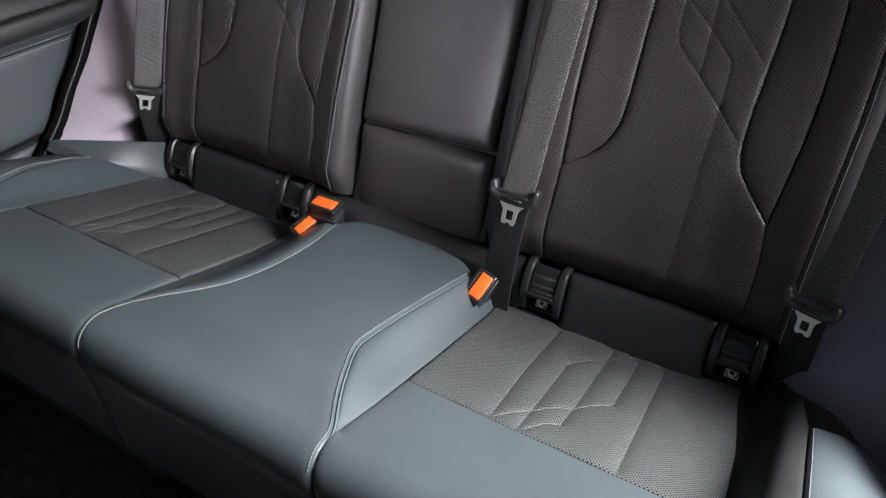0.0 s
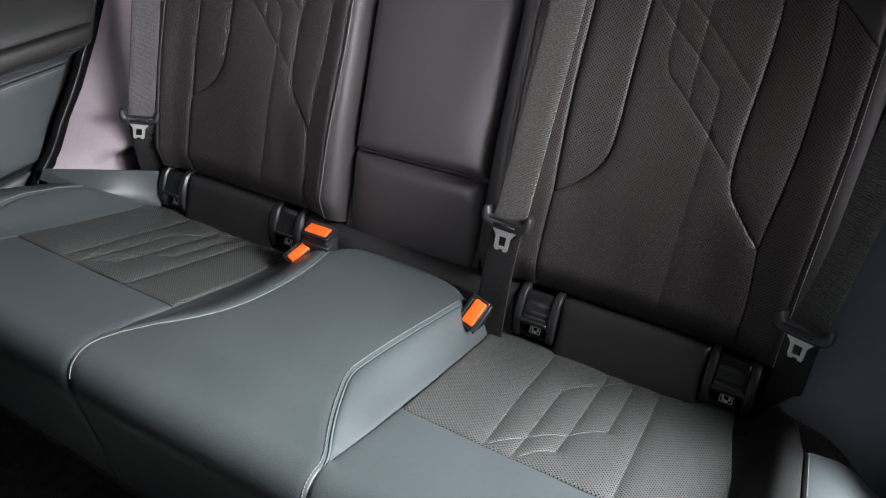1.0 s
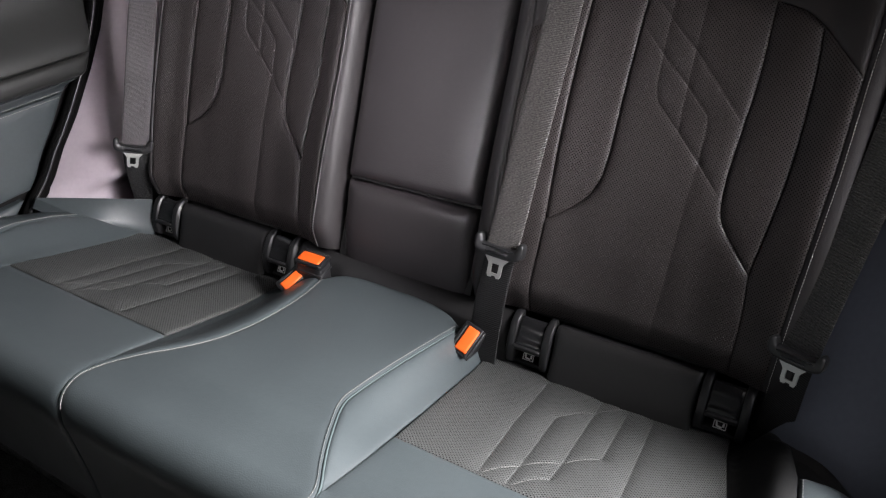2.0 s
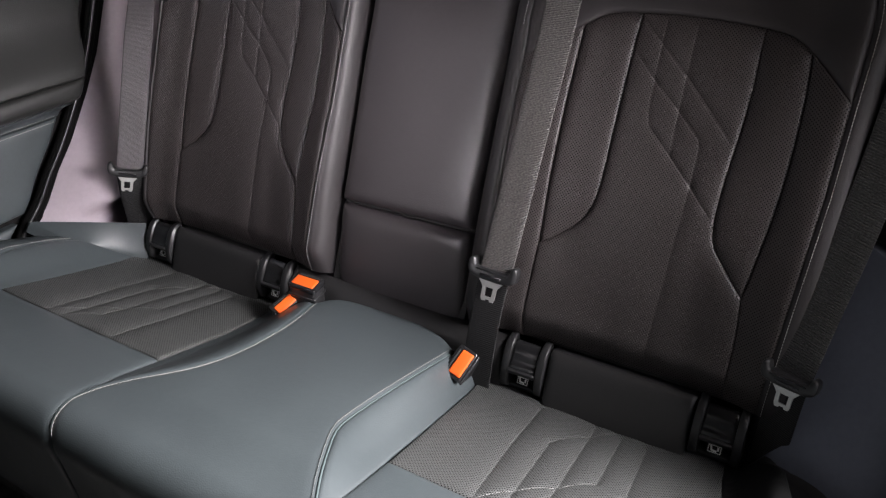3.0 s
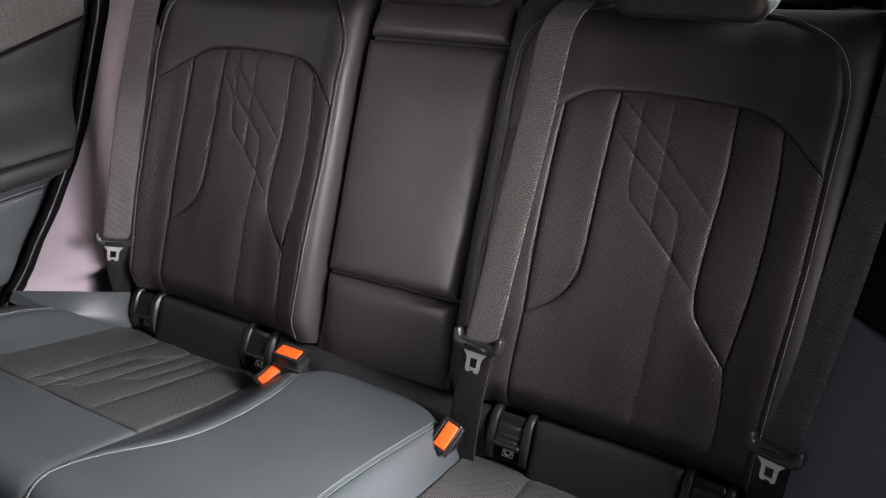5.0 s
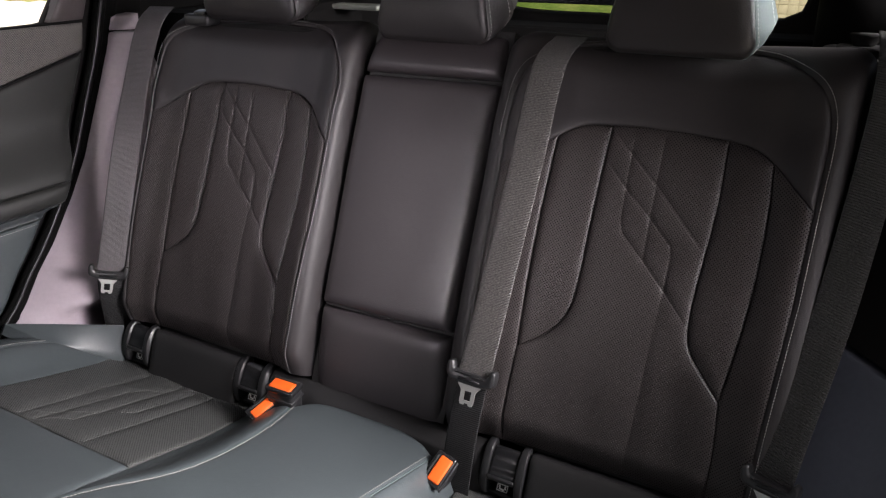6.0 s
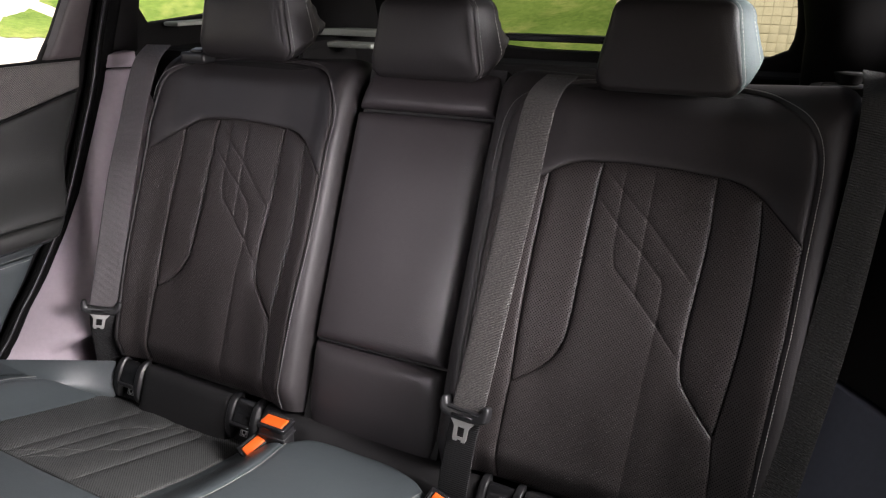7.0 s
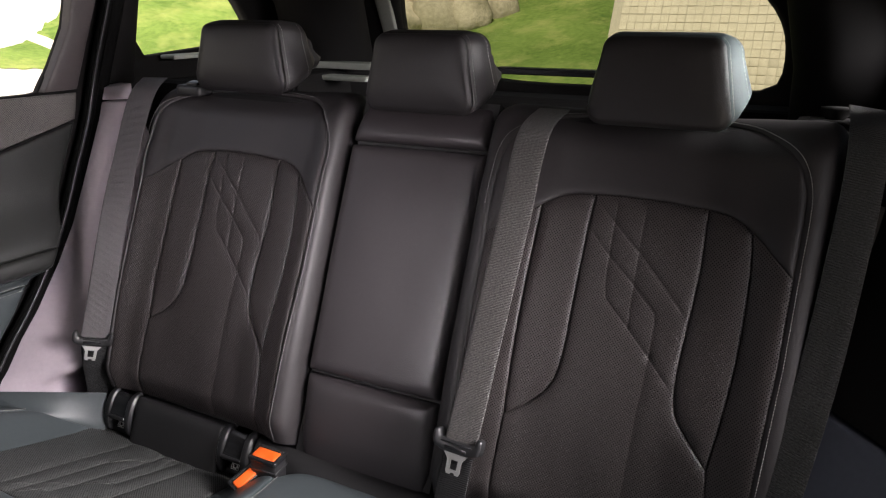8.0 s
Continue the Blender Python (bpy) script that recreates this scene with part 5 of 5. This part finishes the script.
belt("seat belt hanging beside the doorway, painted dark for shade",
     [(0.610, 0.275, 1.292), (0.616, 0.200, 1.270), (0.617, 0.158, 1.20), (0.605, 0.085, 1.02), (0.585, 0.024, 0.87), (0.578, 0.002, 0.815)],
     [(0.578, 0.008, 0.82), (0.576, 0.004, 0.77), (0.574, 0.002, 0.70), (0.573, 0.0, 0.60)],
     [V, V, V, W, W, W], [W] * 4, (0.577, -0.010, 0.820), (0.94, -0.30, 0.09), (0.02, 0.25, 1), "shaded_webbing", 0.88)


# ---------------------------------------------------------------- buckles
def buckle(label, m, size=(0.044, 0.030, 0.062)):
    top = thing("belt_buckle", label, "buckle", (0, 0, 0), "belt buckles of the bench")
    top.matrix_basis = m
    part("body", rounded_box(size, 0.006, Matrix.Translation((0, 0, -size[2] / 2)), 3, 1.0), "plastic", top, "black plastic buckle body")
    part("bezel", rounded_box((size[0] + 0.003, size[1] + 0.003, 0.010), 0.0035, Matrix.Translation((0, 0, -0.0028)), 3), "gloss", top)
    part("button", rounded_box((size[0] * 0.86, size[1] * 0.72, 0.006), 0.0028, Matrix.Translation((0, -size[1] * 0.09, 0.0015)), 3, 0.95), "orange", top, "orange press button")
    part("slot", rounded_box((size[0] * 0.74, size[1] * 0.10, 0.002), 0.0005, Matrix.Translation((0, size[1] * 0.37, 0.0022))), "core", top)
    part("collar", rounded_box((size[0] + 0.0025, size[1] + 0.0025, 0.005), 0.002, Matrix.Translation((0, 0, -0.020)), 2), "plastic", top)
    return top


def buckle_pose(place, face, across):
    z = Vector(face).normalized()
    x = Vector(across)
    x = (x - z * x.dot(z)).normalized()
    y = z.cross(x)
    m = Matrix((x, y, z)).transposed().to_4x4()
    m.translation = Vector(place)
    return m


buckle("black belt buckle with orange button, standing up by the middle cushion", buckle_pose((-0.1295, -0.036, 0.749), (0.09, -0.06, 0.99), (1, 0.1, 0)), (0.048, 0.031, 0.062))
buckle("black belt buckle with orange button, leaning on the quilted insert", buckle_pose((-0.1565, -0.060, 0.715), (0.36, -0.50, 0.79), (0.361, 0.808, 0.465)), (0.050, 0.023, 0.05))
buckle("black belt buckle with orange button beside the middle belt", buckle_pose((0.168, -0.062, 0.720), (0.20, -0.60, 0.75), (0.25, 0.6, 0.7)), (0.046, 0.028, 0.05))


# ---------------------------------------------------------------- outside
def ground_height(x, y):
    """Level by the car, rising into a bank behind it."""
    d = max(y - 5.2, 0) + max(-x - 4.8, 0) * 0.9
    k = min(d, 7.0)
    return 0.30 * k + 0.05 * (d - k) + 0.05 * math.sin(x * 0.9 + y * 0.4) * min(d, 2.0) / 2.0


def sheet(name, xs, ys, mat, label):
    verts, faces, index = [], [], {}
    for i, x in enumerate(xs):
        for j, y in enumerate(ys):
            index[i, j] = len(verts)
            verts.append((x, y, min(ground_height(x, y), 40)))
    for i in range(len(xs) - 1):
        for j in range(len(ys) - 1):
            faces.append((index[i, j], index[i + 1, j], index[i + 1, j + 1], index[i, j + 1]))
    ob = mesh_object(name, verts, faces, mat)
    return tagged(ob, label, "", "", "structure")


far = list(np.r_[np.linspace(-600, -40, 12), np.linspace(-36, 36, 220), np.linspace(40, 600, 12)])
sheet("ground", far, far, "pale", "pale sandy ground round the car")


def lawn():
    """Grass in two stretches round the car, with wavering edges."""
    verts, faces = [], []

    def stretch(yaws, near, far_edge, rows, lift):
        base = len(verts)
        for yaw in yaws:
            a, b = near(yaw), far_edge(yaw)
            for k in range(rows):
                r = a * (b / a) ** (k / (rows - 1))
                x, y = 0.6 - r * math.sin(radians(yaw)), -0.8 + r * math.cos(radians(yaw))
                verts.append((x, y, ground_height(x, y) + lift))
        for i in range(len(yaws) - 1):
            for k in range(rows - 1):
                a = base + i * rows + k
                faces.append((a, a + 1, a + rows + 1, a + rows))

    ragged = lambda yaw, seed: noise.noise(Vector((yaw * 0.35, seed, 0))) + 0.6 * noise.noise(Vector((yaw * 1.3, seed, 4))) + 0.35 * noise.noise(Vector((yaw * 4.0, seed, 8)))
    stretch(np.linspace(15.5, 52, 140), lambda q: 4.5 + 0.4 * ragged(q, 1.0), lambda q: 42.0, 110, 0.03)
    stretch(np.linspace(52, 100, 420), lambda q: 9.6 + 0.10 * ragged(q, 2.0), lambda q: 10.0 + max(59 - q, 0) * 0.38 + 0.28 * ragged(q, 3.0), 12, 0.008)
    tagged(mesh_object("lawn", verts, faces, "grass"), "sunlit green lawn on a bank", "", "", "structure")


lawn()


def tree(name, x, y, height, seed, crown=1.6, label="leafy green tree on the grassy bank", category="tree", trunk=True):
    rng = random.Random(seed)
    top = thing(name, label, category, (x, y, ground_height(x, y)))
    if trunk:
        rings = []
        for k in range(8):
            f = k / 7
            r = 0.17 * (1 - 0.7 * f) * (1.5 if k == 0 else 1)
            cx, cy = 0.12 * math.sin(f * 3 + seed), 0.1 * math.sin(f * 4 + 2 * seed)
            rings.append([(cx + r * math.cos(a) * (1 + 0.12 * math.sin(3 * a + k)), cy + r * math.sin(a), height * 0.8 * f - 0.1) for a in np.linspace(0, 2 * math.pi, 10, endpoint=False)])
        part("trunk", loft(rings), "bark", top, "rough brown trunk")
        for _ in range(6):
            f = rng.uniform(0.35, 0.8)
            a = rng.uniform(0, 6.28)
            p0 = np.array((0.12 * math.sin(f * 3 + seed), 0.1 * math.sin(f * 4 + 2 * seed), height * 0.8 * f))
            path = [p0 + np.array((math.cos(a), math.sin(a), 0.7)) * crown * 0.7 * t for t in np.linspace(0, 1, 5)]
            t = np.linspace(0.06, 0.02, 5)
            part("limb", loft([[(q[0] + r * math.cos(b), q[1] + r * math.sin(b), q[2]) for b in np.linspace(0, 6.283, 7)[:-1]] for q, r in zip(path, t)]), "bark", top)
    verts, faces = [], []
    clumps = [(rng.gauss(0, crown * 0.45), rng.gauss(0, crown * 0.45), (height * 0.75 if trunk else height * 0.5) + rng.gauss(0, height * (0.14 if trunk else 0.22)), rng.uniform(0.18, 0.42) * crown) for _ in range(26)]
    for cx, cy, cz, cr in clumps:
        for _ in range(60):
            v = Vector((rng.gauss(0, 1), rng.gauss(0, 1), rng.gauss(0, 1))).normalized() * cr * rng.uniform(0.5, 1.05)
            p = Vector((cx, cy, max(cz, 0.1))) + v
            if p.z < 0.02:
                continue
            q = Euler((rng.uniform(0, 6), rng.uniform(0, 6), rng.uniform(0, 6))).to_matrix()
            s = rng.uniform(0.05, 0.10)
            b = len(verts)
            for e in ((-0.5, -1, 0), (0.5, -1, 0), (0.62, 0.2, 0.12), (0, 1.1, 0), (-0.62, 0.2, 0.12)):
                verts.append(p + q @ (Vector(e) * s))
            faces.append((b, b + 1, b + 2, b + 3, b + 4))
    mesh_object("crown", verts, faces, "leaf", top, "loose clumps of green leaves", smooth=False)
    return top


for i, (yaw, r, h, c) in enumerate(((33.5, 12.3, 6.8, 1.0), (28.6, 12.6, 7.2, 1.1), (24.5, 12.9, 7.0, 1.1))):
    tree("tree", 0.6 - r * math.sin(radians(yaw)), -0.8 + r * math.cos(radians(yaw)), h, i + 3, c)
for i, (yaw, r, h, c) in enumerate(((36, 13.2, 1.5, 1.3), (32, 13.6, 1.6, 1.4), (28, 13.4, 1.5, 1.4), (24, 13.6, 1.6, 1.4), (20.5, 13.8, 1.5, 1.3))):
    tree("bush", 0.6 - r * math.sin(radians(yaw)), -0.8 + r * math.cos(radians(yaw)), h, i + 40, c, "low green bush at the lawn's edge", "bush", False)


def boulder(x, y, size, seed):
    rng = random.Random(seed)
    bm = bmesh.new()
    bmesh.ops.create_icosphere(bm, subdivisions=3, radius=1.0)
    for v in bm.verts:
        k = 1 + 0.35 * noise.noise(v.co * 1.3 + Vector((seed, 0, 0))) + 0.12 * noise.noise(v.co * 4 + Vector((0, seed, 0)))
        v.co = Vector((v.co.x * size[0] * k, v.co.y * size[1] * k, v.co.z * size[2] * k))
    ob = part("boulder", bm, "rock")
    ob.matrix_basis = pose(x, y, ground_height(x, y) + size[2] * 0.45, 0, 0, rng.uniform(0, 360))
    return tagged(ob, "rough weathered grey-brown boulder at the foot of the trees", "rock", "boulders on the bank")


for i in range(11):
    yaw, r = radians(25.2 + i * 0.82), 11.3 + 0.35 * math.sin(i * 2.1)
    boulder(0.6 - r * math.sin(yaw), -0.8 + r * math.cos(yaw), (0.34 + 0.16 * math.sin(i * 1.7), 0.28, 0.48 + 0.22 * math.sin(i * 2.9)), 50 + i)


def sett_wall():
    """A steep bank faced with square beige stone setts, each a stone of its own."""
    base = thing("wall_setts", "steep bank faced with square beige stone setts", "wall", (0, 0, 0), "", "structure")
    rng = random.Random(11)
    size, lean = 0.080, radians(66)
    foot = Vector((-1.62, 6.3, 0.0))
    along_x = Vector((1, -0.10, 0)).normalized()
    up = Vector((0, math.cos(lean), math.sin(lean)))
    out = along_x.cross(up).normalized()
    turn = Matrix((along_x, up, out)).transposed().to_4x4()
    wide, tall = 2.7, 3.0
    bed = rounded_box((wide + 0.2, tall, 0.10), 0.01, Matrix.Translation(foot + along_x * wide / 2 + up * tall / 2 - out * 0.0395) @ turn)
    part("bed", bed, "joint", base, "sandy mortar bed")
    kinds = [rounded_box((size - 0.004 - 0.0015 * k, size - 0.004, 0.03), 0.003, Matrix(), 1) for k in range(3)]
    shapes = []
    for bm in kinds:
        ob = part("stone", bm, "paving", base)
        shapes.append(ob.data)
        bpy.data.objects.remove(ob)
    rest_v, rest_f = [], []
    count = 0
    for j in range(int(tall / size)):
        for i in range(int(wide / size)):
            p = foot + along_x * ((i + 0.5 + rng.uniform(-0.03, 0.03)) * size) + up * ((j + 0.5 + rng.uniform(-0.03, 0.03)) * size) + out * rng.uniform(-0.003, 0.004)
            m = Matrix.Translation(p) @ turn @ Matrix.Rotation(radians(rng.uniform(-1.5, 1.5)), 4, 'Z')
            if 4 <= j < 20 and count < 300:
                ob = new("stone", shapes[rng.randrange(3)])
                ob.parent = base
                ob.matrix_basis = m
                count += 1
            else:
                b, h = len(rest_v), (size - 0.009) / 2
                rest_v += [m @ Vector(q) for q in ((-h, -h, 0.015), (h, -h, 0.015), (h, h, 0.015), (-h, h, 0.015), (-h, -h, -0.015), (h, -h, -0.015), (h, h, -0.015), (-h, h, -0.015))]
                rest_f += [tuple(b + k for k in f) for f in ((0, 1, 2, 3), (0, 4, 5, 1), (1, 5, 6, 2), (2, 6, 7, 3), (3, 7, 4, 0))]
    rest = mesh_object("far_stones", rest_v, rest_f, "paving", base, smooth=False)
    rest["kind"] = "stuff"


sett_wall()
